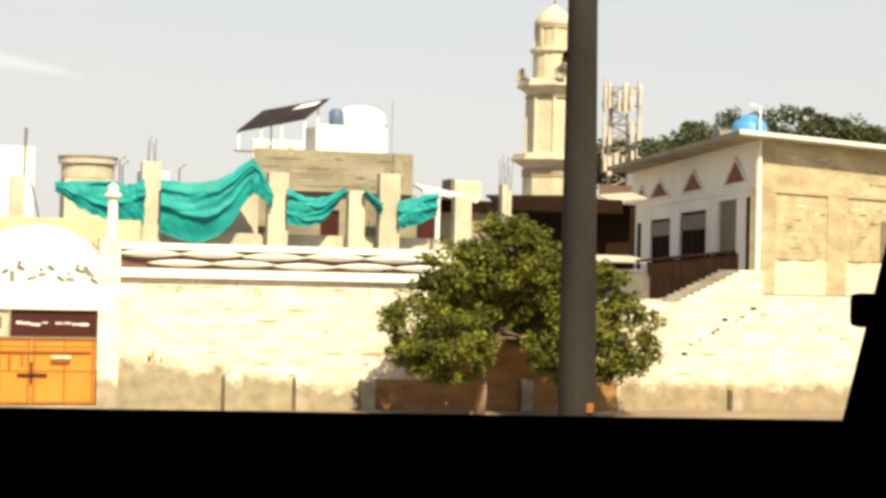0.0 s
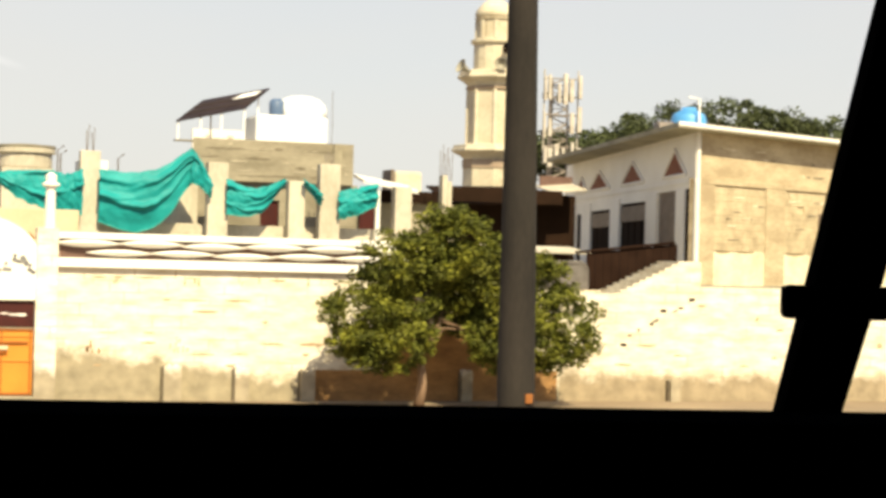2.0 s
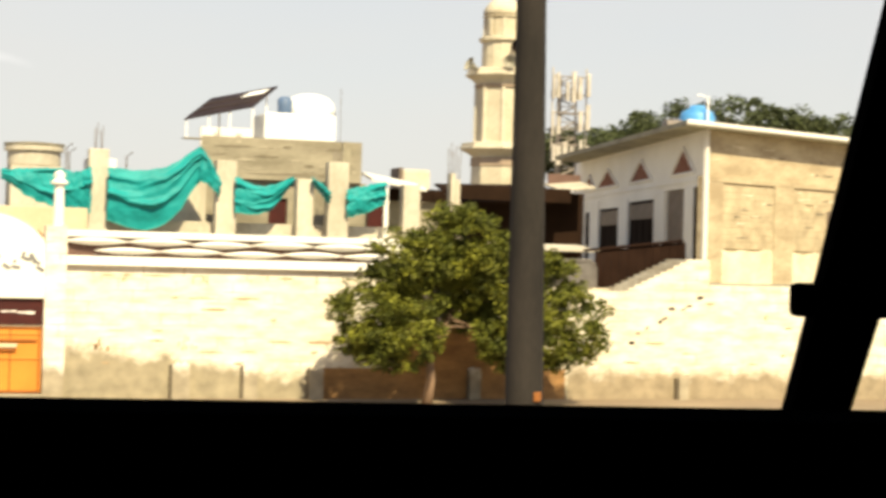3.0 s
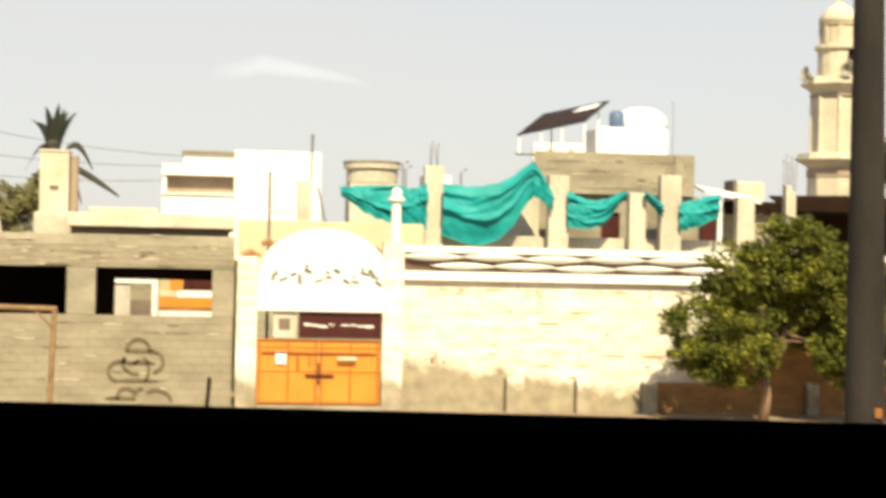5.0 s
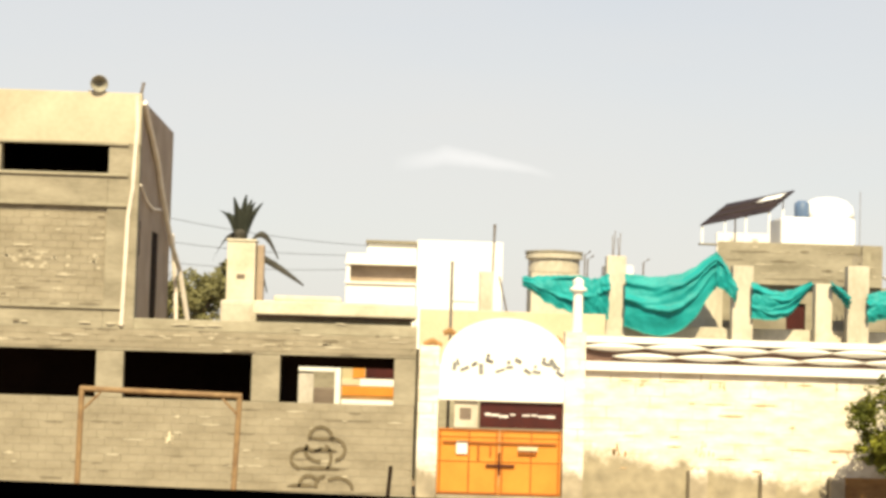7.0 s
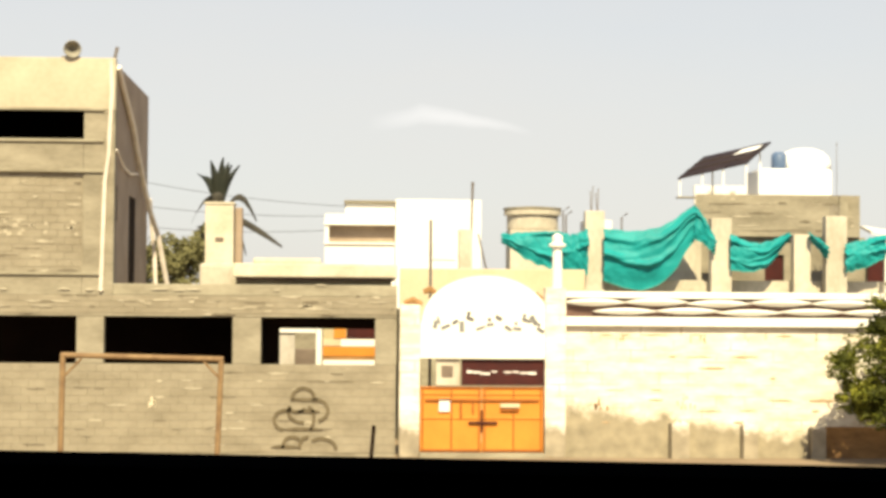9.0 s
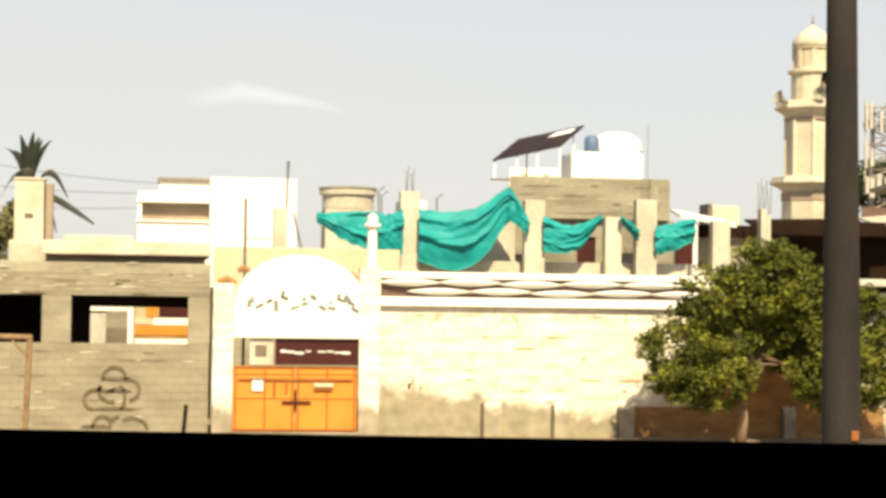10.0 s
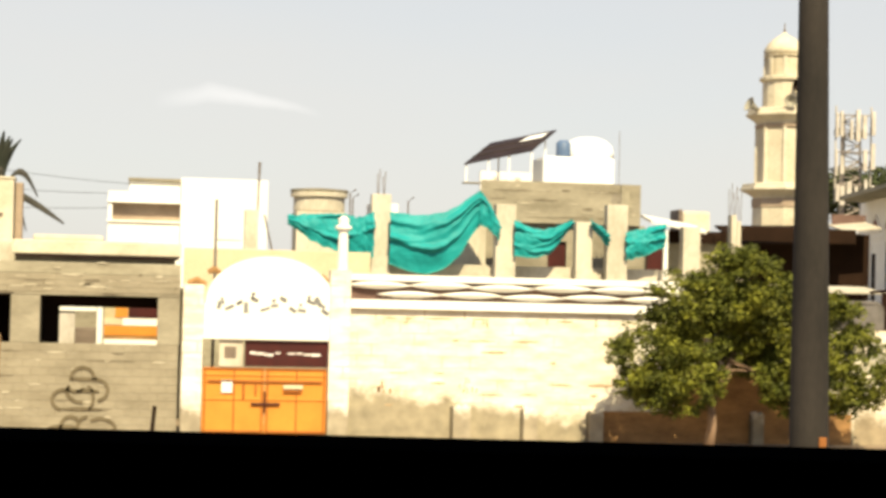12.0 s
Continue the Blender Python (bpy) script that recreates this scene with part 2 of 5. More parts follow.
RAILBROWN = mat("brown_railing", (0.015, 0.0075, 0.005), (0.025, 0.013, 0.0085), 0.9, 2, 18, 0.2, spec=0.05)
BARK = mat("bark", (0.26, 0.17, 0.11), (0.13, 0.085, 0.055), 0.95, 3, 25, 0.8, stretch=(1, 1, 0.3))
LEAF = mat("acacia_leaf", (0.175, 0.178, 0.016), (0.06, 0.07, 0.006), 0.7, 1.2, 6, 0.0, amount=0.8, leafy=0.45)
FARLEAF = mat("far_leaf", (0.07, 0.085, 0.03), (0.04, 0.05, 0.018), 0.7, 1.0, 5, 0.0, amount=0.7, leafy=0.4)
PALMLEAF = mat("palm_leaf", (0.02, 0.025, 0.018), (0.035, 0.038, 0.028), 0.7, 2, 9, 0.0)
DEADFROND = mat("dry_frond", (0.06, 0.056, 0.045), (0.035, 0.032, 0.026), 0.85, 2, 9, 0.0)
SOIL = mat("dusty_ground", (0.29, 0.225, 0.15), (0.20, 0.15, 0.1), 0.95, 0.35, 6, 0.5)
GOALRUST = mat("goal_frame_paint", (0.28, 0.185, 0.09), (0.15, 0.085, 0.042), 0.7, 3, 22, 0.2)
GRAFFITI = mat("dark_graffiti_paint", (0.10, 0.078, 0.045), (0.16, 0.13, 0.08), 0.9, 5, 30, 0.0)
# Near-zero black puts the cabin's lack of light into the colour.
CABIN = mat("unlit_black_trim", (0.002, 0.002, 0.002), (0.003, 0.003, 0.003), 0.95, 8, 60, 0.1, spec=0.0)
REFLECT = mat("orange_plate", (0.3, 0.11, 0.025), None, 0.6, 6, 30, 0.0)
HORN = mat("horn_paint", (0.34, 0.32, 0.26), (0.16, 0.15, 0.12), 0.6, 4, 20, 0.0)
WIRE = mat("cable_black", (0.06, 0.06, 0.065), None, 0.7, 5, 30, 0.0)


# ---- mesh helpers ----
def box(bm, x0, x1, y0, y1, z0, z1, bevel=0.0):
    made = bmesh.ops.create_cube(bm, size=1.0, matrix=Matrix.LocRotScale(((x0 + x1) / 2, (y0 + y1) / 2, (z0 + z1) / 2), None, (x1 - x0, y1 - y0, z1 - z0)))
    if bevel:
        edges = list({e for v in made["verts"] for e in v.link_edges})
        bmesh.ops.bevel(bm, geom=edges, offset=bevel, segments=2, affect="EDGES", profile=0.6)
    return bm


def boxes(*rows, bevel=0.0):
    bm = bmesh.new()
    for r in rows:
        box(bm, *r, bevel=bevel)
    return bm


def tube(bm, points, radius, sides=8):
    """A round bar through the points."""
    rings = []
    for i, p in enumerate(points):
        p = Vector(p)
        a = Vector(points[max(i - 1, 0)])
        b = Vector(points[min(i + 1, len(points) - 1)])
        d = (b - a).normalized()
        side = d.cross((0, 0, 1)) if abs(d.z) < 0.95 else d.cross((1, 0, 0))
        side.normalize()
        up = side.cross(d)
        r = radius[i] if isinstance(radius, (list, tuple)) else radius
        rings.append([bm.verts.new(p + r * (math.cos(k * math.tau / sides) * side + math.sin(k * math.tau / sides) * up)) for k in range(sides)])
    for a, b in zip(rings, rings[1:]):
        for k in range(sides):
            bm.faces.new((a[k], a[(k + 1) % sides], b[(k + 1) % sides], b[k]))
    bm.faces.new(rings[0][::-1])
    bm.faces.new(rings[-1])
    return bm


def lathe(bm, profile, centre, sides=32, turn=0.0):
    """A turned body from (radius, height) pairs."""
    rings = []
    for r, z in profile:
        rings.append([bm.verts.new((centre[0] + r * math.cos(turn + k * math.tau / sides), centre[1] + r * math.sin(turn + k * math.tau / sides), centre[2] + z)) for k in range(sides)])
    for a, b in zip(rings, rings[1:]):
        for k in range(sides):
            bm.faces.new((a[k], a[(k + 1) % sides], b[(k + 1) % sides], b[k]))
    bm.faces.new(rings[0][::-1])
    bm.faces.new(rings[-1])
    return bm


def prism(bm, outline, y0, y1):
    """An outline in x and z, made thick from y0 to y1."""
    a = [bm.verts.new((x, y0, z)) for x, z in outline]
    b = [bm.verts.new((x, y1, z)) for x, z in outline]
    bm.faces.new(a)
    bm.faces.new(b[::-1])
    for i in range(len(a)):
        j = (i + 1) % len(a)
        bm.faces.new((a[j], a[i], b[i], b[j]))
    bmesh.ops.recalc_face_normals(bm, faces=bm.faces)
    return bm


def turned(bm, m):
    bm.transform(m)
    return bm


def plan_prism(bm, outline, z0, z1):
    """An outline in plan, raised from z0 to z1."""
    a = [bm.verts.new((x, y, z0)) for x, y in outline]
    b = [bm.verts.new((x, y, z1)) for x, y in outline]
    bm.faces.new(a[::-1])
    bm.faces.new(b)
    for i in range(len(a)):
        j = (i + 1) % len(a)
        bm.faces.new((a[i], a[j], b[j], b[i]))
    bmesh.ops.recalc_face_normals(bm, faces=bm.faces)
    return bm


def place_of(ob):
    return ob.matrix_basis.translation.copy() if ob.parent is None else place_of(ob.parent) + ob.matrix_basis.translation


def part(name, bm, material, parent=None, label="", smooth=False):
    """Links a bmesh, built in world places, as one mesh object under a thing or a part."""
    me = bpy.data.meshes.new(name)
    if parent is not None:
        bm.transform(Matrix.Translation(-place_of(parent)))
    bm.to_mesh(me)
    bm.free()
    if smooth:
        for p in me.polygons:
            p.use_smooth = True
    me.materials.append(material)
    ob = new(name, me)
    ob.parent = parent
    if label:
        ob["label"] = label
    return ob


def thing(name, at, label, category, group="", kind=""):
    ob = new(name)
    ob.empty_display_size = 0.3
    ob.location = at
    ob.matrix_basis = Matrix.Translation(at)
    return tagged(ob, label, category, group, kind)


# ---- ground ----
G = -0.1
bm = bmesh.new()
xs = [-1500, -300, -60, -20, 0, 20, 45, 90, 300, 1500]
ys = [(-1500, 2.7), (-300, 2.7), (-20, 2.7), (3.5, 2.7), (6, 2.2), (10, 0.2), (12, G), (30, G), (50, G), (100, G), (400, G), (1500, G), (3500, G)]
grid = [[bm.verts.new((x, y, z)) for x in xs] for y, z in ys]
for a, b in zip(grid, grid[1:]):
    for i in range(len(xs) - 1):
        bm.faces.new((a[i], a[i + 1], b[i + 1], b[i]))
tagged(part("ground", bm, SOIL), "dusty pale brown earth of the open lot", "ground", kind="structure")


# ---- the vehicle from whose window the camera looks ----
def in_cabin(bm):
    bm.transform(pose(0, 0, 0, 0, 0, math.degrees(math.atan(-0.1875))))
    return bm


W0 = 0.688
car = thing("vehicle_cabin", (0, 0, 2.7), "black shaded vehicle cabin with an open side window", "vehicle")
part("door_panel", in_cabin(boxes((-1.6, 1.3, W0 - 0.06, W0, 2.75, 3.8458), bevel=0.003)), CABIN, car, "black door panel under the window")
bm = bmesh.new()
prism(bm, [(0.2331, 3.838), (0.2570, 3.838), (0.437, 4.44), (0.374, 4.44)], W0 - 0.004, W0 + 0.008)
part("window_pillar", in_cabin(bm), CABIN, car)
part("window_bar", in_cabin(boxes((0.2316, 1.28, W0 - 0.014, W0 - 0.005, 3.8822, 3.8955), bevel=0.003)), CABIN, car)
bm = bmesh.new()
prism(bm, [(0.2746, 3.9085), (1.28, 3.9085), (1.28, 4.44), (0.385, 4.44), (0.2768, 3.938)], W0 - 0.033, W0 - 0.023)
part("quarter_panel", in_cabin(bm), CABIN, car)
# Unseen panels, added to close the cabin and keep light out.
part("front_panel", in_cabin(boxes((-1.7, -1.6, W0 - 1.6, W0 + 0.06, 2.7, 4.5))), CABIN, car)
part("rear_panel", in_cabin(boxes((1.3, 1.4, W0 - 1.6, W0 + 0.06, 2.7, 4.5))), CABIN, car)
part("far_side_panel", in_cabin(boxes((-1.6, 1.3, W0 - 1.6, W0 - 1.54, 2.7, 4.5))), CABIN, car)
part("floor_pan", in_cabin(boxes((-1.6, 1.3, W0 - 1.54, W0 + 0.06, 2.7, 2.749))), CABIN, car)
part("roof_panel", in_cabin(boxes((-1.6, 1.3, W0 - 1.54, W0 + 0.06, 4.5, 4.55))), CABIN, car)
part("window_header", in_cabin(boxes((-1.6, 1.3, W0, W0 + 0.06, 4.44, 4.5))), CABIN, car)


# ---- gate with its arch ----
gate = thing("gateway", (3.5, 50, G), "whitewashed masonry gateway with a round arch over an orange steel gate", "gateway")
part("pier", boxes((1.18, 1.74, 49.85, 50.35, G, 4.1), bevel=0.03), WORNPIER, gate)
part("pier", boxes((5.2, 5.78, 49.85, 50.35, G, 4.6), bevel=0.03), WORNPIER, gate)
part("lintel", boxes((1.742, 5.198, 49.88, 50.3, 2.62, 3.6), bevel=0.02), WHITE, gate)
bm = bmesh.new()
prism(bm, [(3.56 + 1.78 * math.cos(a), 3.602 + 1.32 * math.sin(a)) for a in [math.pi * i / 28 for i in range(29)]], 49.9, 50.25)
part("arch", bm, WHITE, gate)
bm = bmesh.new()
tube(bm, [(5.55, 50.1, 4.58), (5.55, 50.1, 5.7)], [0.15, 0.13], 12)
lathe(bm, [(0.13, 0), (0.24, 0.06), (0.24, 0.12), (0.14, 0.16), (0.16, 0.34), (0.03, 0.42)], (5.55, 50.1, 5.69), 16)
part("finial_post", bm, WHITE, gate, "slim white post with a small capital")
part("step", boxes((1.75, 5.19, 49.7, 50.3, G, 0.02), bevel=0.01), CONCRETE2, gate)

leaf = thing("steel_gate", (3.47, 50.1, 0.0), "orange painted double-leaf sheet steel gate, closed", "gate")
for x0, x1 in ((1.76, 3.46), (3.48, 5.18)):
    lf = part("gate_leaf", boxes((x0, x1, 50.08, 50.11, 0.03, 1.84), bevel=0.004), ORANGE, leaf)
    for z in (0.06, 0.95, 1.62, 1.78):
        part("gate_rail", boxes((x0 + 0.02, x1 - 0.02, 50.05, 50.078, z, z + 0.05), bevel=0.006), DARKORANGE if z > 1.7 or z < 0.1 else ORANGE, lf)
    for x in (x0 + 0.05, (x0 + x1) / 2, x1 - 0.09):
        part("gate_stile", boxes((x, x + 0.04, 50.04, 50.076, 0.1, 1.76), bevel=0.006), DARKORANGE, lf)
part("bolt", boxes((3.1, 3.9, 50.0, 50.04, 0.82, 0.88), bevel=0.01), SIGNRED, leaf)
part("bolt", boxes((3.44, 3.5, 49.99, 50.035, 0.6, 1.2), bevel=0.01), SIGNRED, leaf)
part("letter_plate", boxes((3.98, 4.52, 49.99, 50.04, 1.27, 1.38), bevel=0.012), BEIGE, leaf, "pale plate")
# Darker strip in place of the shadow that the plate throws.
part("plate_shadow", boxes((3.98, 4.5, 50.0, 50.04, 1.18, 1.23), bevel=0.006), DARKORANGE, leaf)
part("latch_bar", boxes((2.86, 2.92, 50.0, 50.045, 1.0, 1.42), bevel=0.006), DARKORANGE, leaf)
part("latch_bar", boxes((3.2, 3.25, 50.0, 50.045, 1.12, 1.42), bevel=0.006), DARKORANGE, leaf)
part("cross_rail", boxes((1.9, 5.05, 50.02, 50.045, 1.44, 1.5), bevel=0.006), DARKORANGE, leaf)
part("notice", boxes((2.28, 2.58, 50.02, 50.045, 1.15, 1.5)), LETTER, leaf, "pale square notice")

sign = thing("sign_board", (3.7, 49.95, 1.88), "maroon painted sign board over the gate with illegible white lettering", "sign")
part("board", boxes((2.9, 5.19, 50.0, 50.06, 1.88, 2.6), bevel=0.006), SIGNRED, sign)
part("side_board", boxes((2.2, 2.84, 50.0, 50.06, 1.88, 2.6), bevel=0.006), PALE, sign, "pale side board with a brown square")
part("square_mark", boxes((2.34, 2.66, 49.985, 49.998, 2.1, 2.42), bevel=0.004), SHUTTER, sign)
rw = random.Random(17)
x = 3.04
while x < 4.95:
    w = rw.uniform(0.08, 0.24)
    z = 2.14 + rw.uniform(0, 0.1)
    part("lettering", boxes((x, x + w, 49.985, 49.998, z, z + rw.uniform(0.035, 0.07))), LETTER, sign)
    x += w + (0.2 if 3.75 < x + w < 3.95 else rw.uniform(0.0, 0.05))
arch_text = thing("arch_lettering", (3.55, 49.9, 3.7), "faded grey painted lettering across the white arch, illegible", "lettering")
rl = random.Random(3)
x = 2.1
while x < 5.0:
    w = rl.uniform(0.06, 0.3)
    z = 3.42 + rl.uniform(0.0, 0.36) - 0.12 * abs(x - 3.5)
    h = rl.uniform(0.07, 0.11) if w > 0.14 else rl.uniform(0.16, 0.32)
    part("stroke", turned(boxes((-w / 2, w / 2, 49.862, 49.872, -h / 2, h / 2)), pose(x + w / 2, 0, z + h / 2, 0, rl.uniform(-35, 35), 0)), GREYLETTER, arch_text)
    if rl.random() < 0.6:
        part("stroke", boxes((x + 0.03, x + 0.13, 49.862, 49.872, z + h + 0.06, z + h + 0.14)), GREYLETTER, arch_text)
    x += w + rl.uniform(0.0, 0.05)

# ---- compound wall ----
wall = thing("compound_wall", (9.8, 50, G), "long whitewashed masonry compound wall, plaster worn off its foot", "wall", kind="structure")
part("wall_body", boxes((5.782, 16.5, 50, 50.3, G, 3.545), (16.502, 20.598, 50, 50.3, G, 2.3)), WHITEWASH, wall)
part("moulding", boxes((5.782, 16.5, 49.82, 50.32, 3.55, 3.80), bevel=0.015), WHITE, wall)
part("coping", boxes((5.782, 16.5, 49.88, 50.3, 4.32, 4.5), bevel=0.02), WHITE, wall)
# The brown of this backing stands in for shadows around the petals.
part("backing", boxes((5.782, 16.5, 50.12, 50.28, 3.75, 4.35)), PARABROWN, wall, "brown backing with the petals' shade in its colour")


def petal(xc, zc, length, height):
    """A pointed lens of plaster with a raised ridge."""
    bm = bmesh.new()
    rows = []
    for i in range(13):
        f = i / 12 * 2 - 1
        h = height * (1 - f * f) + 0.004
        x = xc + f * length / 2
        rows.append([bm.verts.new(p) for p in ((x, 50.11, zc - h * 0.5), (x, 49.92 + 0.06 * f * f, zc - h * 0.46), (x, 49.83 + 0.13 * f * f, zc + h * 0.12), (x, 49.9 + 0.06 * f * f, zc + h * 0.5), (x, 50.11, zc + h * 0.5))])
    for a, b in zip(rows, rows[1:]):
        for k in range(4):
            bm.faces.new((a[k], b[k], b[k + 1], a[k + 1]))
    bmesh.ops.recalc_face_normals(bm, faces=bm.faces)
    return bm


for k in range(7):
    for dx, z, h in ((0.62, 4.2, 0.2), (1.5, 3.955, 0.18)):
        x = 5.95 + 1.75 * k + dx
        if x + 0.8 < 17.2:
            part("petal", petal(x, z + 0.02 * math.sin(k * 2.3), 1.85, h), WHITE, wall)
# Brown foot and raised middle panel; the tree's shadow is in their colour.
part("shaded_dado", boxes((13.0, 20.5, 49.97, 49.999, G, 0.78), (15.3, 18.6, 49.97, 49.999, 0.782, 2.0)), BROWNSHADE, wall, "brown foot of the wall with the tree's shadow painted in")
for x, w, h in ((8.96, 0.5, 0.9), (10.92, 0.4, 0.86), (12.82, 0.4, 0.8), (17.6, 0.32, 0.8), (24.3, 0.32, 0.6)):
    bk = thing("stone_block", (x, 49.6, G), "pale broken masonry stub standing at the wall", "masonry stub", "stubs along the wall")
    bm = bmesh.new()
    rs = random.Random(int(x * 10))
    edge = [(x - w / 2, G), (x + w / 2, G)] + [(x + w / 2 - w * i / 6, h + rs.uniform(-0.06, 0.05)) for i in range(7)]
    prism(bm, edge, 49.72, 49.99)
    part("stub", bm, WORNPIER, bk)
    part("bare_edge", boxes((x - w / 2 - 0.045, x - w / 2 - 0.004, 49.85, 49.99, G, h - 0.06), bevel=0.012), JOINT, bk, "brown broken edge")

# ---- unfinished grey building ----
GB = thing("unfinished_building", (-5, 50, G), "unfinished grey concrete building with dark empty openings", "building")
part("lower_wall", boxes((-15, 1.08, 50.02, 50.25, G, 2.42)), CONCRETE, GB, "bare block wall")
for x0, x1 in ((-12.0, -11.2), (-7.68, -6.93), (-3.42, -2.64), (0.5, 1.1)):
    part("column", boxes((x0, x1, 50.0, 50.3, 2.422, 3.72), bevel=0.02), CONCRETE, GB)
part("ring_beam", boxes((-15, 1.1, 49.98, 50.3, 3.722, 4.3), bevel=0.02), CONCRETE, GB)
part("parapet", boxes((-6.7, 1.1, 50.0, 50.25, 4.302, 4.62), bevel=0.03), CONCRETE2, GB)
part("roof_slab", boxes((-15, -2.7, 50.3, 58, 4.1, 4.3)), CONCRETE, GB)
# Inner walls are coloured near-black to stand in for shade behind the openings.
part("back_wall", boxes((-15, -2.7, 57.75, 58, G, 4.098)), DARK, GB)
# Unseen slab, added to keep sun off the space behind the third opening.
part("shading_slab", boxes((-2.64, 0.84, 50.3, 51.6, 3.95, 4.3)), CONCRETE, GB)
# Beam and column carry the opening's shaded rim in their colour.
part("inner_shade_beam", boxes((-2.63, 0.84, 51.5, 51.8, 3.4, 3.9)), DARK, GB)
part("inner_shade_column", boxes((-2.63, -2.2, 51.52, 51.8, G, 3.398)), DARK, GB)
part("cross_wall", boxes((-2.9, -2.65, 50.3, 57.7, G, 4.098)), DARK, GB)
part("side_wall", boxes((0.85, 1.08, 50.3, 58, G, 4.3)), CONCRETE, GB)
# upper storey
part("tower_column", boxes((-7.55, -6.7, 50.0, 50.4, 4.302, 9.4), bevel=0.02), CONCRETE, GB)
part("tower_column", boxes((-11.6, -10.5, 50.0, 50.4, 4.302, 9.4), bevel=0.02), CONCRETE, GB)
part("tower_beam", boxes((-10.498, -7.552, 50.0, 50.3, 7.7, 8.56), bevel=0.02), CONCRETE, GB)
part("tower_beam", boxes((-10.498, -7.552, 50.0, 50.3, 4.302, 4.85), bevel=0.02), CONCRETE, GB)
infill = part("tower_infill", boxes((-10.498, -7.552, 50.12, 50.3, 4.852, 7.698)), CONCRETE2, GB, "rough block infill panel")
for z0, z1 in ((7.66, 7.76), (8.5, 8.58), (4.84, 4.92), (9.36, 9.44)):
    part("ledge", boxes((-11.58, -7.0, 49.93, 49.998, z0, z1), bevel=0.015), CONCRETE2, GB)
part("tower_parapet", boxes((-11.6, -6.7, 50.0, 50.3, 9.402, 10.83), bevel=0.02), TOWERBAND, GB, "smooth pale plaster band")
# The side's colour is set apart from the front for its shaded tone.
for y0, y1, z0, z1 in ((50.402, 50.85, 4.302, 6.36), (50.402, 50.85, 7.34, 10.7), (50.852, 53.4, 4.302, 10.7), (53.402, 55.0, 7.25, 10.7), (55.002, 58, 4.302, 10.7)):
    part("tower_side_wall", boxes((-6.95, -6.72, y0, y1, z0, z1)), PLASTERSHADE, GB, "smooth plastered side wall, its shaded brown tone set by colour")
# Near-flush dark panels are added in place of the openings' inner shade.
part("opening_shade_panel", boxes((-6.9, -6.745, 50.402, 50.85, 6.362, 7.338)), DARK, GB, "dark panel in place of the shade in the slit")
part("opening_shade_panel", boxes((-6.9, -6.745, 53.402, 55.0, 4.302, 7.248)), DARK, GB, "dark panel in place of the shade in the doorway")
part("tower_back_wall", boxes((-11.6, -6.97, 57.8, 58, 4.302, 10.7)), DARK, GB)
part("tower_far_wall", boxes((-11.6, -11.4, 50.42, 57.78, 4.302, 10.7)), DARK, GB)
part("tower_roof", boxes((-11.4, -6.97, 50.32, 57.78, 10.3, 10.5)), CONCRETE, GB)

# ---- football goal ----
goal = thing("football_goal", (-5.2, 44, G), "rusty tubular steel football goal without a net", "goal")
bm = bmesh.new()
tube(bm, [(-7.1, 44, G), (-7.07, 44, 2.78)], 0.07, 10)
part("post", bm, GOALRUST, goal)
bm = bmesh.new()
tube(bm, [(-3.36, 44, G), (-3.27, 44, 2.7)], 0.07, 10)
part("post", bm, GOALRUST, goal)
bm = bmesh.new()
tube(bm, [(-7.12, 44, 2.8), (-3.22, 44, 2.72)], 0.07, 10)
part("crossbar", bm, GOALRUST, goal, "rust-red crossbar")
for x, s in ((-7.07, 1), (-3.3, -1)):
    bm = bmesh.new()
    tube(bm, [(x, 44, 2.25), (x + 0.45 * s, 44, 2.72)], 0.03, 8)
    part("brace", bm, GOALRUST, goal)

# ---- pole ----
pole = thing("utility_pole", (6.93, 18, G), "dark grey tapered concrete utility pole", "utility pole")
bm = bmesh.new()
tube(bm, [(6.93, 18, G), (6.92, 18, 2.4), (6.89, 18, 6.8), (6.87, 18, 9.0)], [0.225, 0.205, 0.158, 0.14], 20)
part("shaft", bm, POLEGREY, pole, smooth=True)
part("plate", boxes((6.95, 7.03, 17.78, 17.795, 2.45, 2.55), bevel=0.004), REFLECT, pole, "small faded orange plate")


# ---- trees ----
def crown(bm, lobes, count, size, rng):
    """Many small leaf sprays on the outer shells of overlapping lobes."""
    total = sum(l[3] * l[4] for l in lobes)
    for cx, cy, cz, rx, rz in lobes:
        left = 0
        for _ in range(int(count * rx * rz / total)):
            if left == 0:
                v = Vector((rng.gauss(0, 1), rng.gauss(0, 1), rng.gauss(0, 1))).normalized()
                r = rng.uniform(0.45, 1.0) ** 0.5 * (1.0 if rng.random() < 0.85 else 1.1)
                mid = Vector((cx + v.x * rx * r, cy + v.y * rx * r, cz + v.z * rz * r))
                wide = size * rng.uniform(2.6, 5.0)
                left = rng.randint(40, 110)
            left -= 1
            p = mid + Vector((rng.gauss(0, 1), rng.gauss(0, 1), rng.gauss(0, 1))).normalized() * wide * rng.uniform(0.2, 1.0) ** 0.5
            p.z = mid.z + (p.z - mid.z) * 0.7
            a = Vector((rng.gauss(0, 1), rng.gauss(0, 1), rng.gauss(0, 0.6))).normalized() * size * rng.uniform(0.6, 1.4)
            b = a.cross(Vector((rng.gauss(0, 1), rng.gauss(0, 1), rng.gauss(0, 1)))).normalized() * size * rng.uniform(0.3, 0.6)
            bm.faces.new([bm.verts.new(q) for q in (p - a, p + b * 0.8, p + a, p - b)])


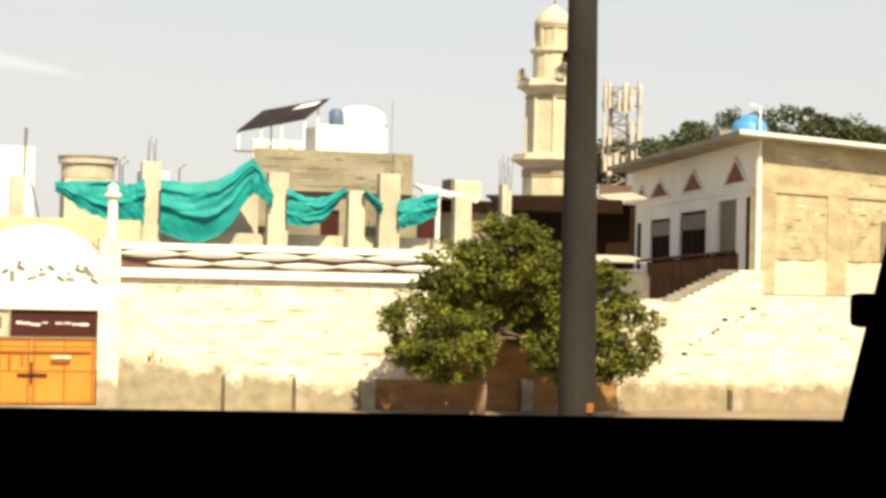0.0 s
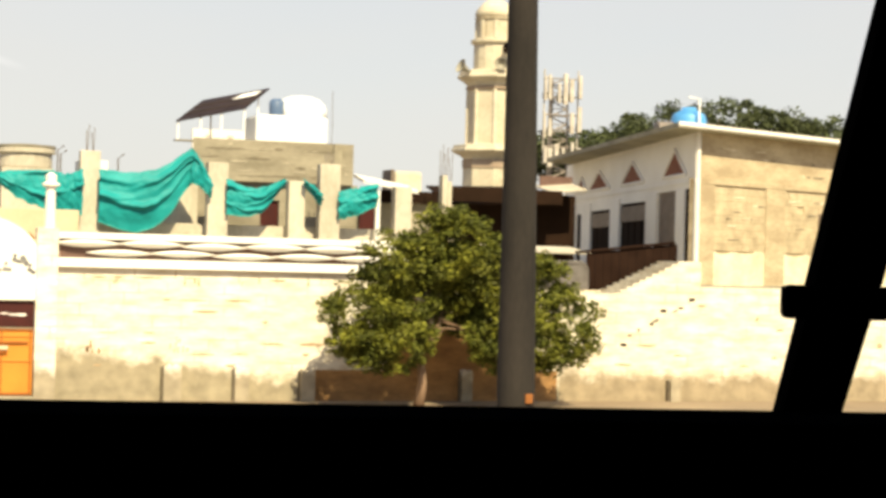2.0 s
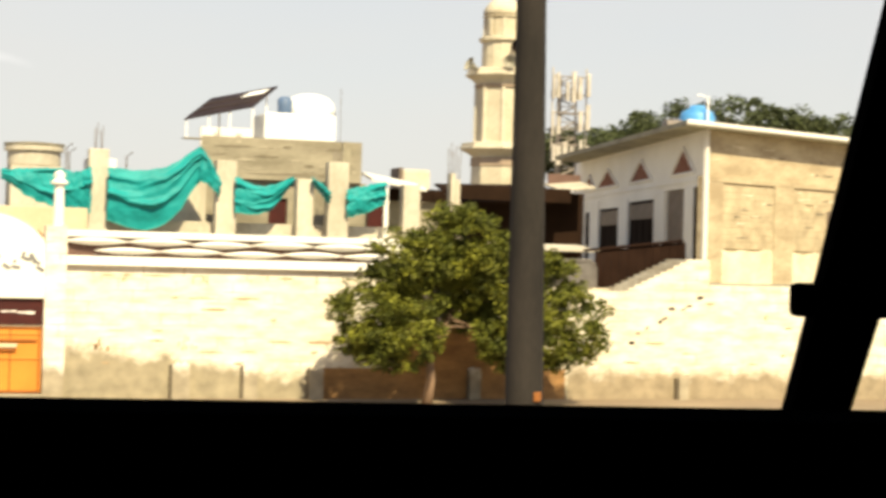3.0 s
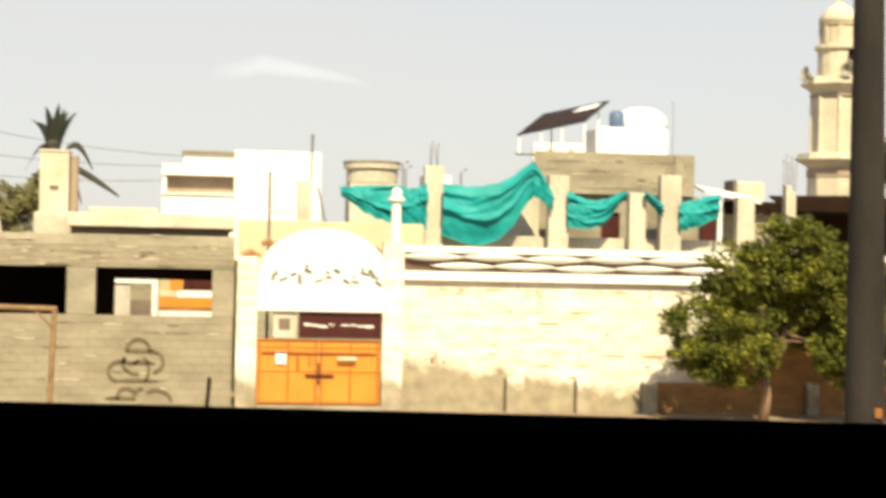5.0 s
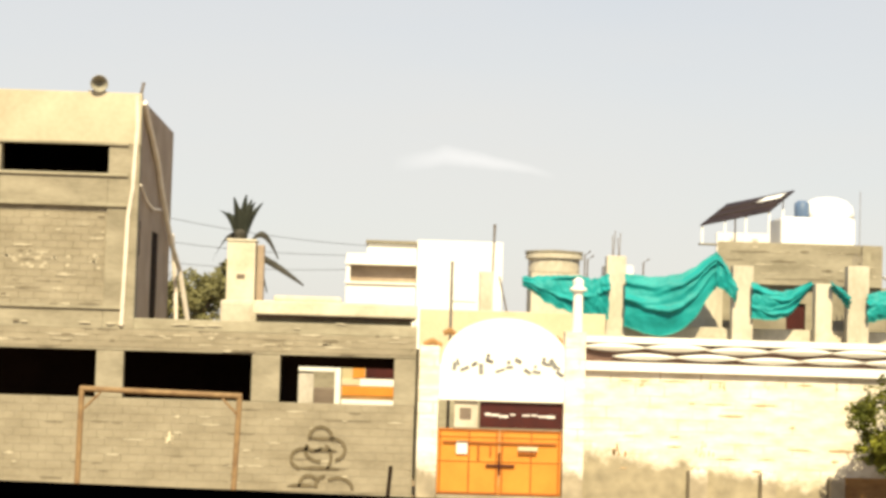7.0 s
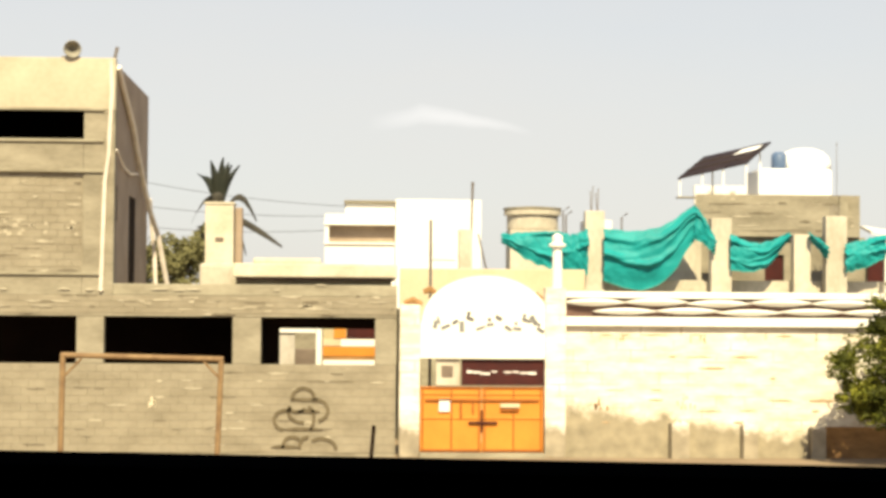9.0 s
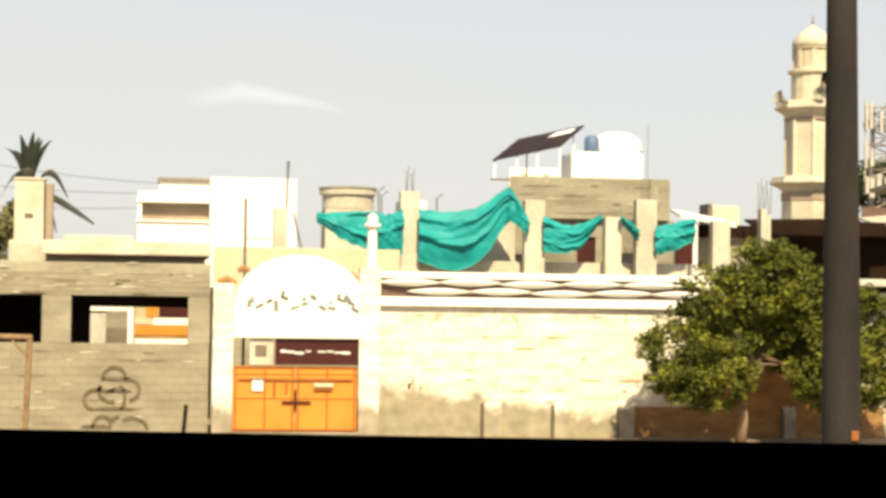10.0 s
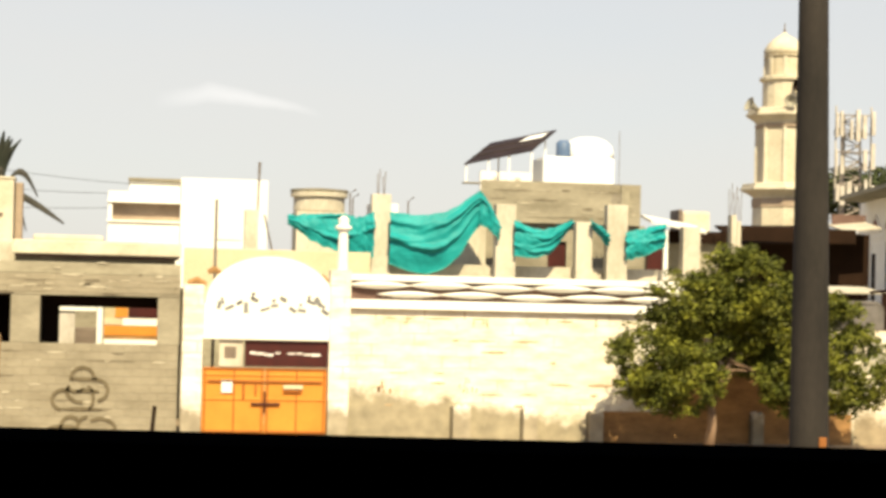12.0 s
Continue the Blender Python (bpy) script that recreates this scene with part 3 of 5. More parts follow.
def tree(name, at, trunk_top, lobes, count, size, label, material, seed, radius):
    rng = random.Random(seed)
    t = thing(name, at, label, "tree")
    bm = bmesh.new()
    top = Vector(trunk_top)
    base = Vector(at)
    mid = (base + top) / 2 + Vector((radius * 0.6, 0, 0))
    tube(bm, [base, mid, top], [radius * 1.25, radius, radius * 0.8], 10)
    for cx, cy, cz, rx, rz in lobes:
        c = Vector((cx, cy, cz))
        tube(bm, [top - Vector((0, 0, radius)), top + Vector(((c.x - top.x) * 0.16 + rng.uniform(-0.06, 0.06), (c.y - top.y) * 0.3, rng.uniform(0.75, 1.3))), c], [radius * 0.5, radius * 0.22, radius * 0.07], 7)
    part("trunk", bm, BARK, t, smooth=True)
    bm = bmesh.new()
    crown(bm, lobes, count, size, rng)
    part("crown", bm, material, t)
    return t


rng = random.Random(4)
lobes = [(16.85, 45.6, 1.85, 0.72, 0.7), (16.2, 46.8, 2.65, 0.9, 0.55), (16.6, 46.5, 2.3, 0.6, 0.5), (18.3, 45.8, 1.7, 0.8, 0.6), (13.55, 45.8, 1.65, 0.9, 0.6), (13.4, 46, 2.35, 1.15, 1.0), (14.0, 45.6, 2.0, 1.15, 1.0), (14.9, 46.2, 2.9, 0.8, 0.6), (15.9, 45.8, 4.3, 1.2, 1.15), (14.5, 46, 3.9, 1.25, 0.9), (16.9, 46.2, 3.6, 1.4, 1.2), (17.35, 45.7, 2.1, 1.05, 1.1), (18.8, 46, 2.15, 1.2, 1.1), (16.2, 46.6, 3.5, 1.6, 1.0), (15.4, 46, 5.0, 0.6, 0.5), (18.2, 46.2, 3.3, 1.1, 0.9), (13.9, 46.1, 3.3, 0.8, 0.6)]
lobes = [(x * 1.03, y + 1.4, EYE + (z - EYE) * 1.03, r * 1.03, h * 1.03) for x, y, z, r, h in lobes]
tree("acacia_tree", (15.35, 47.4, G), (15.4, 47.4, 1.3), lobes, 64000, 0.08, "low spreading olive-green acacia tree in front of the wall", LEAF, 5, 0.13)
for i, (x, y, z, w, h, n) in enumerate(((46, 110, 10.9, 4.0, 2.2, 4), (52, 111, 12.4, 4.5, 2.8, 5), (58.5, 112, 13.0, 5.0, 3.2, 6), (64.5, 112, 12.4, 4.0, 2.8, 5))):
    lb = [(x + rng.uniform(-w, w) * 0.7, y + rng.uniform(-1, 1), z + rng.uniform(-0.5, 0.4) * h, w * rng.uniform(0.35, 0.55), h * rng.uniform(0.4, 0.65)) for _ in range(n + 3)]
    tree("roadside_tree", (x, y, G), (x, y, z - h), lb, 9000, 0.2, "dark green broad tree rising behind the hall", FARLEAF, 20 + i, 0.3)
lb = [(-8.7 + 0.36 * i, 75 + rng.uniform(-1, 1), 5.85 + rng.uniform(-0.5, 0.8), 0.85, 0.7) for i in range(8)]
tree("garden_tree", (-7.2, 75, G), (-7.2, 75, 4.6), lb, 6500, 0.12, "pale green dusty garden tree behind the grey building", DUSTLEAF, 31, 0.18)


# ---- podium and stair before the hall ----
POD = worn_wall("worn_podium_render", (0.79, 0.75, 0.64), (0.37, 0.30, 0.20), 0.75, 0.7, 20.0, 30.0)
podium = thing("podium", (32, 56, G), "high sunlit rendered podium wall that carries the hall", "podium", kind="structure")
profile = [(20.6, G), (48, G), (48, 3.38), (25.2, 3.38), (25.2, 4.16), (24.4, 4.16)]
for i in range(10):
    profile += [(24.4 - 0.21 * i, 4.06 - 0.1 * i), (24.4 - 0.21 * (i + 1), 4.06 - 0.1 * i)]
profile += [(22.3, 3.12), (20.6, 3.08)]
bm = bmesh.new()
prism(bm, profile, 50.0, 51.5)
part("podium_front", bm, POD, podium, "rendered podium wall with a stepped stair flank")
part("podium_body", boxes((20.0, 48, 51.502, 86, G, 3.2)), POD, podium)
part("terrace", boxes((25.2, 48, 51.51, 86, 3.202, 3.38)), CONCRETE2, podium)

fence = thing("terrace_fence", (24, 52.2, 3.2), "dark brown sheet-metal fence on the terrace", "fence")
bm = bmesh.new()
tube(bm, [(21.9, 52.1, 4.36), (25.3, 52.1, 4.76)], 0.045, 8)
part("top_rail", bm, RAILBROWN, fence)
for i in range(11):
    x = 22.3 + 0.285 * i
    part("fence_panel", boxes((x, x + 0.275, 52.16, 52.19, 3.2, 4.36 + 0.033 * i + 0.015 * (i % 3)), bevel=0.006), RAILBROWN, fence)
hood = thing("sheet_hood", (21.7, 52.2, 3.1), "grey sheet-metal hood with a rounded top beside the fence", "metal hood")
bm = bmesh.new()
prism(bm, [(20.95, 3.1), (22.28, 3.1)] + [(21.95 + 0.33 * math.cos(radians(a)), 3.78 + 0.33 * math.sin(radians(a))) for a in range(0, 91, 15)] + [(20.95, 3.98)], 51.9, 52.6)
part("hood_body", bm, HOODGREY, hood)
part("hood_lip", boxes((20.9, 21.95, 51.86, 51.898, 4.0, 4.1), bevel=0.015), HOODGREY, hood)

ledge = thing("low_roof", (21, 55, 3.2), "pale sheet roof of a low lean-to behind the tree", "lean-to")
part("roof_sheet", turned(boxes((-1.7, 1.7, -0.9, 0.9, 0, 0.06), bevel=0.01), pose(21.6, 55, 4.42, 6, 0, 0)), PALE, ledge)
part("back_panel", boxes((20.0, 23.2, 55.6, 55.7, 3.2, 4.36)), RAILBROWN, ledge)
# Three small near-black marks on the podium front, rising to the right.
for i, (x, z) in enumerate(((22.55, 1.55), (23.85, 2.6), (24.8, 2.95))):
    hole = tagged(part("dark_mark", boxes((x, x + 0.2, 49.985, 49.999, z, z + 0.09), bevel=0.004), DARK), "small dark mark on the podium wall", "drain", "drain holes of the podium")

# ---- hall ----
A, B, C = Vector((28.97, 58.0, 0)), Vector((33.7, 81.5, 0)), Vector((36.4, 61.5, 0))
LEFT = pose(A.x, A.y, 0, 0, 0, math.degrees(math.atan2(B.y - A.y, B.x - A.x)))
RIGHT = pose(A.x, A.y, 0, 0, 0, math.degrees(math.atan2(C.y - A.y, C.x - A.x)))


hall = thing("prayer_hall", (32, 62, 3.38), "single-storey hall with a white arcaded side and a block-built front", "building")
part("corner_pier", turned(boxes((0.0, 0.3, -0.12, 0, 3.38, 6.3), bevel=0.02), LEFT), HALLWHITE, hall)
for u0, u1 in ((1.5, 2.8), (5.75, 7.5), (12.15, 13.95), (18.1, 20.1), (21.15, 24.0)):
    part("pier", turned(boxes((u0, u1, -0.35, 0.05, 3.38, 6.84), bevel=0.03), LEFT), HALLWHITE, hall)
bm = boxes((0.45, 24, -0.34, -0.004, 6.85, 8.835), (0, 0.449, -0.12, -0.004, 6.85, 8.835), (0.0, 0.3, -0.12, -0.004, 6.301, 6.849), (7.5, 12.15, -0.34, -0.004, 6.6, 6.849), (13.95, 18.1, -0.34, -0.004, 6.45, 6.849), (20.1, 21.15, -0.34, -0.004, 6.38, 6.849))
part("side_wall", turned(bm, LEFT), HALLWHITE, hall, "white painted wall")
part("string_course", turned(boxes((-0.02, 24, 0.0, 0.06, 7.05, 7.14), bevel=0.01), LEFT), HALLWHITE, hall)
for k, (u0, u1, ap) in enumerate(((1.5, 4.7, 8.27), (8.05, 11.85, 8.18), (14.3, 18.5, 8.1), (19.1, 21.5, 8.0))):
    bm = bmesh.new()
    prism(bm, [(u0, 7.42), (u1, 7.42), ((u0 + u1) / 2, ap)], -0.01, 0.03)
    tri = part("gable_panel", turned(bm, LEFT), TERRACOTTA, hall, "terracotta triangular panel")
    c = (u0 + u1) / 2
    bm = bmesh.new()
    tube(bm, [(u0 - 0.1, 0.03, 7.38), (u1 + 0.1, 0.03, 7.38), (c, 0.03, ap + 0.1), (u0 - 0.1, 0.03, 7.38)], 0.07, 6)
    part("surround", turned(bm, LEFT), HALLWHITE, tri)
for u0, u1, z in ((7.5, 12.15, 6.6), (13.95, 18.1, 6.45)):
    part("window_apron", turned(boxes((u0, u1, -0.3, -0.03, 3.38, 4.5)), LEFT), HALLWHITE, hall)
    w = part("window", turned(boxes((u0, u1, -0.12, -0.1, 4.5, z)), LEFT), DARK, hall, "dark glazed window")
    n = 4
    for i in range(n + 1):
        x = u0 + (u1 - u0) * i / n
        part("window_bar", turned(boxes((x - 0.07, x + 0.07, -0.09, -0.06, 4.5, z - 0.001)), LEFT), DARKROOF, w)
    part("window_head", turned(boxes((u0, u1, -0.07, -0.04, z - 0.75, z - 0.12)), LEFT), SHUTTER, w)
part("shutter", turned(boxes((2.8, 5.75, -0.14, -0.1, 3.38, 6.85)), LEFT), SHUTTER, hall, "closed brown-grey shutter")
# Flat panels put the dark of the doorways into colour, without depth.
for u0, u1, z in ((0.302, 1.498, 6.85), (20.1, 21.15, 6.37)):
    part("doorway", turned(boxes((u0, u1, -0.03, -0.006, 3.38, z)), LEFT), DARK, hall, "flat dark panel for the shade in the doorway")
# front
part("front_wall", turned(boxes((0.36, 15, 0.1, 0.4, 3.38, 8.835)), RIGHT), HALLFRONT, hall, "bare pale block wall")
part("corner_column", turned(boxes((0.02, 1.08, 0.0, 0.36, 3.38, 7.0), bevel=0.03), RIGHT), HALLFRONT, hall)
for u in (4.17, 8.6, 12.6):
    part("front_column", turned(boxes((u, u + 1.2, 0.0, 0.36, 3.38, 7.0), bevel=0.03), RIGHT), HALLFRONT, hall)
part("front_beam", turned(boxes((0.02, 15, 0.0, 0.36, 7.002, 7.2), bevel=0.02), RIGHT), HALLFRONT, hall)
part("corner_strip", turned(boxes((-0.02, 0.12, -0.05, 0.1, 3.4, 8.73), bevel=0.02), RIGHT), HALLWHITE, hall)
for u0, u1 in ((1.1, 4.15), (5.39, 8.58), (9.82, 12.58)):
    edge = [(u0, 3.38), (u1, 3.38)]
    for i in range(41):
        u = u1 - (u1 - u0) * i / 40
        edge.append((u, 4.58 + 0.22 * noise.noise(Vector((u * 0.9, 3.1, 0))) + 0.07 * noise.noise(Vector((u * 4.0, 8.2, 0)))))
    bm = bmesh.new()
    prism(bm, edge, 0.028, 0.1)
    part("plinth", turned(bm, RIGHT), PLINTH, hall, "whitewashed foot of the front with a ragged edge")
part("shutter", turned(boxes((7.55, 8.4, -0.02, 0.09, 4.7, 6.2), bevel=0.01), RIGHT), SHUTTER, hall)
d1, d2 = (B - A).normalized(), (C - A).normalized()
corners = [A - d1 * 0.75 - d2 * 1.4, A - d1 * 0.95 + d2 * 15.5, B + d2 * 15.5 + d1 * 0.4, B - d2 * 1.8 - d1 * 1.2]
bm = bmesh.new()
lo = [bm.verts.new((v.x, v.y, 8.84)) for v in corners]
hi = [bm.verts.new((v.x, v.y, 9.02)) for v in corners]
bm.faces.new(lo[::-1]), bm.faces.new(hi)
for i in range(4):
    bm.faces.new((lo[i], lo[(i + 1) % 4], hi[(i + 1) % 4], hi[i]))
bmesh.ops.recalc_face_normals(bm, faces=bm.faces)
part("roof", bm, CONCRETE2, hall, "flat projecting concrete roof")

e0, e1 = corners[0], corners[1]
lip = (e1 - e0).normalized()
FRONT = pose(e0.x, e0.y, 0, 0, 0, math.degrees(math.atan2(lip.y, lip.x)))
part("fascia", turned(boxes((0, (e1 - e0).length, -0.03, -0.002, 8.9, 9.04)), FRONT), HALLWHITE, hall, "white painted roof edge")

bt = thing("water_tank", (30.95, 62.8, 9.02), "blue plastic rooftop water tank with a white pipe", "water tank")
bm = bmesh.new()
lathe(bm, [(0.62, 0), (0.7, 0.05), (0.68, 0.3), (0.71, 0.36), (0.68, 0.42), (0.68, 0.66), (0.6, 0.86), (0.3, 1.02), (0.28, 1.12), (0.05, 1.14)], (30.95, 62.8, 9.02), 24)
part("tank_body", bm, TANKBLUE, bt, smooth=True)
bm = bmesh.new()
tube(bm, [(30.95, 61.9, 9.02), (30.95, 61.9, 10.4), (30.5, 61.9, 10.45)], 0.04, 8)
part("pipe", bm, TANKWHITE, bt)
part("drum", turned(lathe(bmesh.new(), [(0.25, 0), (0.27, 0.03), (0.27, 0.7), (0.22, 0.76)], (0, 0, 0), 16), pose(29.6, 62.8, 9.29, 0, 90, 0)), STEEL, bt)

# ---- minaret ----
mn = thing("minaret", (32.87, 90, G), "cream plastered octagonal minaret with two balconies and a pointed dome", "minaret")
MC = (32.87, 90, 0)
T8 = radians(29)
part("base", lathe(bmesh.new(), [(1.75, G), (1.75, 5.5), (1.55, 5.7), (1.5, 9.55)], MC, 8, T8), MINCREAM, mn)
part("painted_band", lathe(bmesh.new(), [(1.52, 8.95), (1.56, 8.98), (1.56, 9.4), (1.53, 9.43)], MC, 8, T8), PLASTERSHADE, mn, "faded brown band under the balcony")
part("lower_balcony", lathe(bmesh.new(), [(1.52, 9.5), (1.75, 9.66), (2.1, 9.82), (2.16, 9.86), (2.16, 9.98), (2.05, 10.02), (2.05, 10.17), (1.96, 10.2), (1.4, 10.21)], MC, 8, T8), MINWHITE, mn)
part("shaft", lathe(bmesh.new(), [(1.34, 10.21), (1.34, 13.3)], MC, 8, T8), MINCREAM, mn, "cream shaft")
for k in range(8):
    a = T8 + k * math.pi / 4
    bm = bmesh.new()
    tube(bm, [(MC[0] + 1.34 * math.cos(a), MC[1] + 1.34 * math.sin(a), 10.2), (MC[0] + 1.34 * math.cos(a), MC[1] + 1.34 * math.sin(a), 13.3)], 0.1, 8)
    part("pilaster", bm, MINWHITE, mn)
# Brown ring painted where the upper balcony's shadow falls on the neck.
part("neck_shade_band", lathe(bmesh.new(), [(1.36, 13.1), (1.46, 13.14), (1.46, 13.26), (1.38, 13.3)], MC, 8, T8), PLASTERSHADE, mn, "thin brown band for the shade under the upper balcony")
part("upper_balcony", lathe(bmesh.new(), [(1.38, 13.3), (1.55, 13.5), (1.85, 13.68), (1.93, 13.74), (1.93, 13.86), (1.83, 13.9), (1.83, 14.08), (1.7, 14.12), (1.2, 14.13)], MC, 8, T8), MINWHITE, mn)
part("lantern", lathe(bmesh.new(), [(1.09, 14.12), (1.09, 15.5), (1.16, 15.55), (1.26, 15.62), (1.26, 15.76), (1.12, 15.82), (0.99, 15.84), (0.96, 16.82), (1.06, 16.86), (1.08, 16.94), (1.0, 16.96)], MC, 16), MINCREAM, mn)
for k in range(8):
    a = T8 + k * math.pi / 4
    part("lantern_rib", turned(boxes((0.95, 1.05, -0.1, 0.1, 15.86, 16.8), bevel=0.02), Matrix.Translation((MC[0], MC[1], 0)) @ pose(0, 0, 0, 0, 0, math.degrees(a))), MINWHITE, mn)
part("dome", lathe(bmesh.new(), [(1.0, 16.96), (1.07, 17.08), (1.02, 17.3), (0.84, 17.56), (0.58, 17.8), (0.3, 17.98), (0.1, 18.12), (0.05, 18.2)], MC, 24), MINCREAM, mn, "cream pointed dome", smooth=True)
part("finial", lathe(bmesh.new(), [(0.04, 18.18), (0.09, 18.28), (0.04, 18.36), (0.03, 18.66)], MC, 10), STEEL, mn, "thin dark finial")


def horn(at_place, tilt, heading, size, material, label):
    hn = lathe(bmesh.new(), [(0.06, 0), (0.1, 0.2), (0.2, 0.45), (0.38, 0.62), (0.36, 0.63), (0.08, 0.3)], (0, 0, 0), 18)
    part("loudspeaker", turned(hn, Matrix.Translation(at_place) @ pose(0, 0, 0, tilt, 0, heading) @ Matrix.Diagonal((size, size, size, 1))), material, mn, label)


horn((32.98, 88.9, 15.22), 90, 8, 0.9, DARK, "dark horn loudspeaker")
horn((32.75, 88.6, 14.32), 84, -20, 0.9, HORN, "pale horn loudspeaker")
horn((31.3, 89.3, 14.0), 66, -80, 1.05, HORN, "pale horn loudspeaker")

# ---- antenna mast ----
MX = 38.45
an = thing("antenna_mast", (MX, 95, G), "grey lattice telecom mast with white panel antennas", "antenna mast")
for dx, dy in ((-0.5, -0.5), (0.5, -0.5), (0, 0.5)):
    bm = bmesh.new()
    tube(bm, [(MX + dx * 1.5, 95 + dy, G), (MX + dx, 95 + dy, 14.6)], 0.07, 6)
    part("lattice_leg", bm, STEEL, an)
bm = bmesh.new()
for i in range(24):
    z = 4 + 0.44 * i
    s = 1 if i % 2 else -1
    tube(bm, [(MX - 0.55 * s, 94.5, z), (MX + 0.55 * s, 94.5, z + 0.44)], 0.045, 5)
    tube(bm, [(MX - 0.55, 94.5, z), (MX + 0.55, 94.5, z)], 0.035, 5)
part("lattice_brace", bm, STEEL, an)
ra = random.Random(21)
for z, h in ((13.1, 1.75), (11.25, 1.5), (9.7, 1.2)):
    part("mount_ring", boxes((MX - 0.95, MX + 0.95, 94.1, 94.2, z + 0.3, z + 0.38), bevel=0.02), STEEL, an)
    part("mount_ring", boxes((MX - 0.95, MX + 0.95, 94.1, 94.2, z + h * 0.75, z + h * 0.75 + 0.08), bevel=0.02), STEEL, an)
    for x in (-1.0, -0.72, -0.3, 0.12, 0.62, 0.98):
        w, y, dz = ra.uniform(0.07, 0.14), 93.9 + ra.uniform(-0.3, 0.2), ra.uniform(-0.25, 0.25)
        if abs(x) > 0.9 or ra.random() < 0.75:
            panel = part("panel_antenna", boxes((MX + x - w, MX + x + w, y, y + 0.16, z + dz, z + dz + h * ra.uniform(0.6, 1.0)), bevel=0.03), ANTENNA, an)
            part("back_box", boxes((MX + x - w * 0.7, MX + x + w * 0.9, y + 0.17, y + 0.4, z + dz + 0.1, z + dz + 0.5), bevel=0.03), STEEL, panel, "dark radio unit")
for x in (-1.02, 1.02):
    bm = bmesh.new()
    tube(bm, [(MX + x, 94.15, 9.6), (MX + x, 94.15, 14.95)], 0.05, 6)
    part("mount_pole", bm, ANTENNA, an)

# ---- building under construction behind the wall ----
ub = thing("half_built_house", (11, 60, G), "half-built concrete house with bare columns and starter bars on its roof", "building")
part("ground_floor", boxes((1.3, 22.0, 56.4, 70, G, 4.0)), CONCRETE2, ub)
part("cream_parapet", boxes((1.32, 7.1, 56.2, 56.39, 3.4, 5.25), bevel=0.02), BEIGE, ub, "cream painted parapet")


def post(x0, x1, y, z1, rebar, lean=0.0):
    c = part("column", boxes((x0, x1, y, y + 0.45, 4.002, z1), bevel=0.025), PALE, ub)
    if rebar:
        bm = bmesh.new()
        for k, (dx, dy) in enumerate(((0.1, 0.1), (-0.1, 0.1), (0.1, -0.1), (-0.1, -0.1))):
            xc, yc = (x0 + x1) / 2 + dx, y + 0.22 + dy
            tube(bm, [(xc, yc, z1 - 0.05), (xc + 0.03 * k - 0.04, yc, z1 + rebar * (0.75 + 0.09 * k))], 0.016, 5)
        part("starter_bar", bm, STEEL, c, "rusty starter bars")


post(3.36, 3.8, 60.0, 6.65, 0)
bm = bmesh.new()
tube(bm, [(3.78, 60.2, 6.0), (3.8, 60.2, 7.35), (3.82, 60.2, 8.25)], [0.03, 0.035, 0.05], 8)
part("roof_mast", bm, STEEL, ub, "dark steel mast beside the post")
post(7.33, 7.96, 58.0, 7.2, 0.8)
post(11.41, 12.08, 57.9, 7.0, 0)
post(14.13, 14.68, 58.0, 6.5, 0)
post(15.15, 15.85, 57.9, 7.1, 0.4)
post(17.79, 18.38, 58.0, 6.45, 0)
post(20.79, 20.99, 62.0, 7.1, 1.1)
post(21.13, 21.29, 62.4, 6.9, 1.2)
# room with doors
for r in ((11.23, 13.63, 60, 60.25, 4.002, 6.5), (14.28, 17.03, 60, 60.25, 4.002, 6.5), (13.63, 14.28, 60, 60.25, 5.9, 6.5), (16.78, 17.03, 60.25, 66, 4.002, 6.5)):
    part("room_wall", boxes(r), CONCRETE, ub)
part("room_side", plan_prism(bmesh.new(), [(11.32, 60.26), (11.57, 60.26), (12.6, 66), (12.35, 66)], 4.002, 6.5), CONCRETE, ub)
part("room_back", boxes((12.13, 16.78, 63, 63.2, 4.002, 6.5)), DARK, ub)
part("room_door", boxes((13.64, 14.27, 60.1, 60.15, 4.002, 5.88), bevel=0.01), SIGNRED, ub, "dark red-brown door leaf")
part("room_beam", plan_prism(bmesh.new(), [(11.25, 59.8), (16.8, 59.8), (17.8, 66), (12.45, 66)], 6.502, 7.9), CONCRETE, ub, "deep bare concrete beam")
part("room_nib", boxes((16.08, 16.38, 59.7, 59.8, 6.9, 7.9), bevel=0.02), CONCRETE2, ub)
part("wing_wall", boxes((9.73, 11.35, 59.3, 59.5, 4.002, 6.6)), PALE, ub)
part("roof_parapet", boxes((7.97, 17.73, 58.6, 58.8, 4.002, 5.0)), PALE, ub)
part("doorway", boxes((17.08, 17.63, 59.85, 59.95, 4.002, 5.85)), SIGNRED, ub, "dark red door")
part("white_post", boxes((17.11, 17.25, 57.95, 58.1, 4.002, 6.3), bevel=0.01), WHITE, ub)
part("lean_wall", boxes((17.6, 22.0, 64.2, 64.4, 4.002, 6.1)), CONCRETE2, ub)
part("stair_head", boxes((5.24, 6.94, 62.0, 63.8, 4.002, 6.76)), PALE, ub)
part("roof_block", boxes((7.9, 8.9, 63.0, 64.0, 4.002, 7.15), bevel=0.03), WHITE, ub)
part("roof_fascia", boxes((18.2, 21.6, 63.9, 64.1, 6.1, 6.56), bevel=0.02), DARKROOF, ub, "dark rusty roof fascia")
part("white_roof_sheet", turned(boxes((-1.05, 1.05, -0.8, 0.8, 0, 0.1)), pose(19.05, 63.4, 6.72, 10, 9, 0)), WHITE, ub, "white sloping roof sheet")
part("roof_box", boxes((20.2, 21.3, 66, 67.2, 4.002, 7.4), bevel=0.12), MINWHITE, ub, "cream rooftop box")
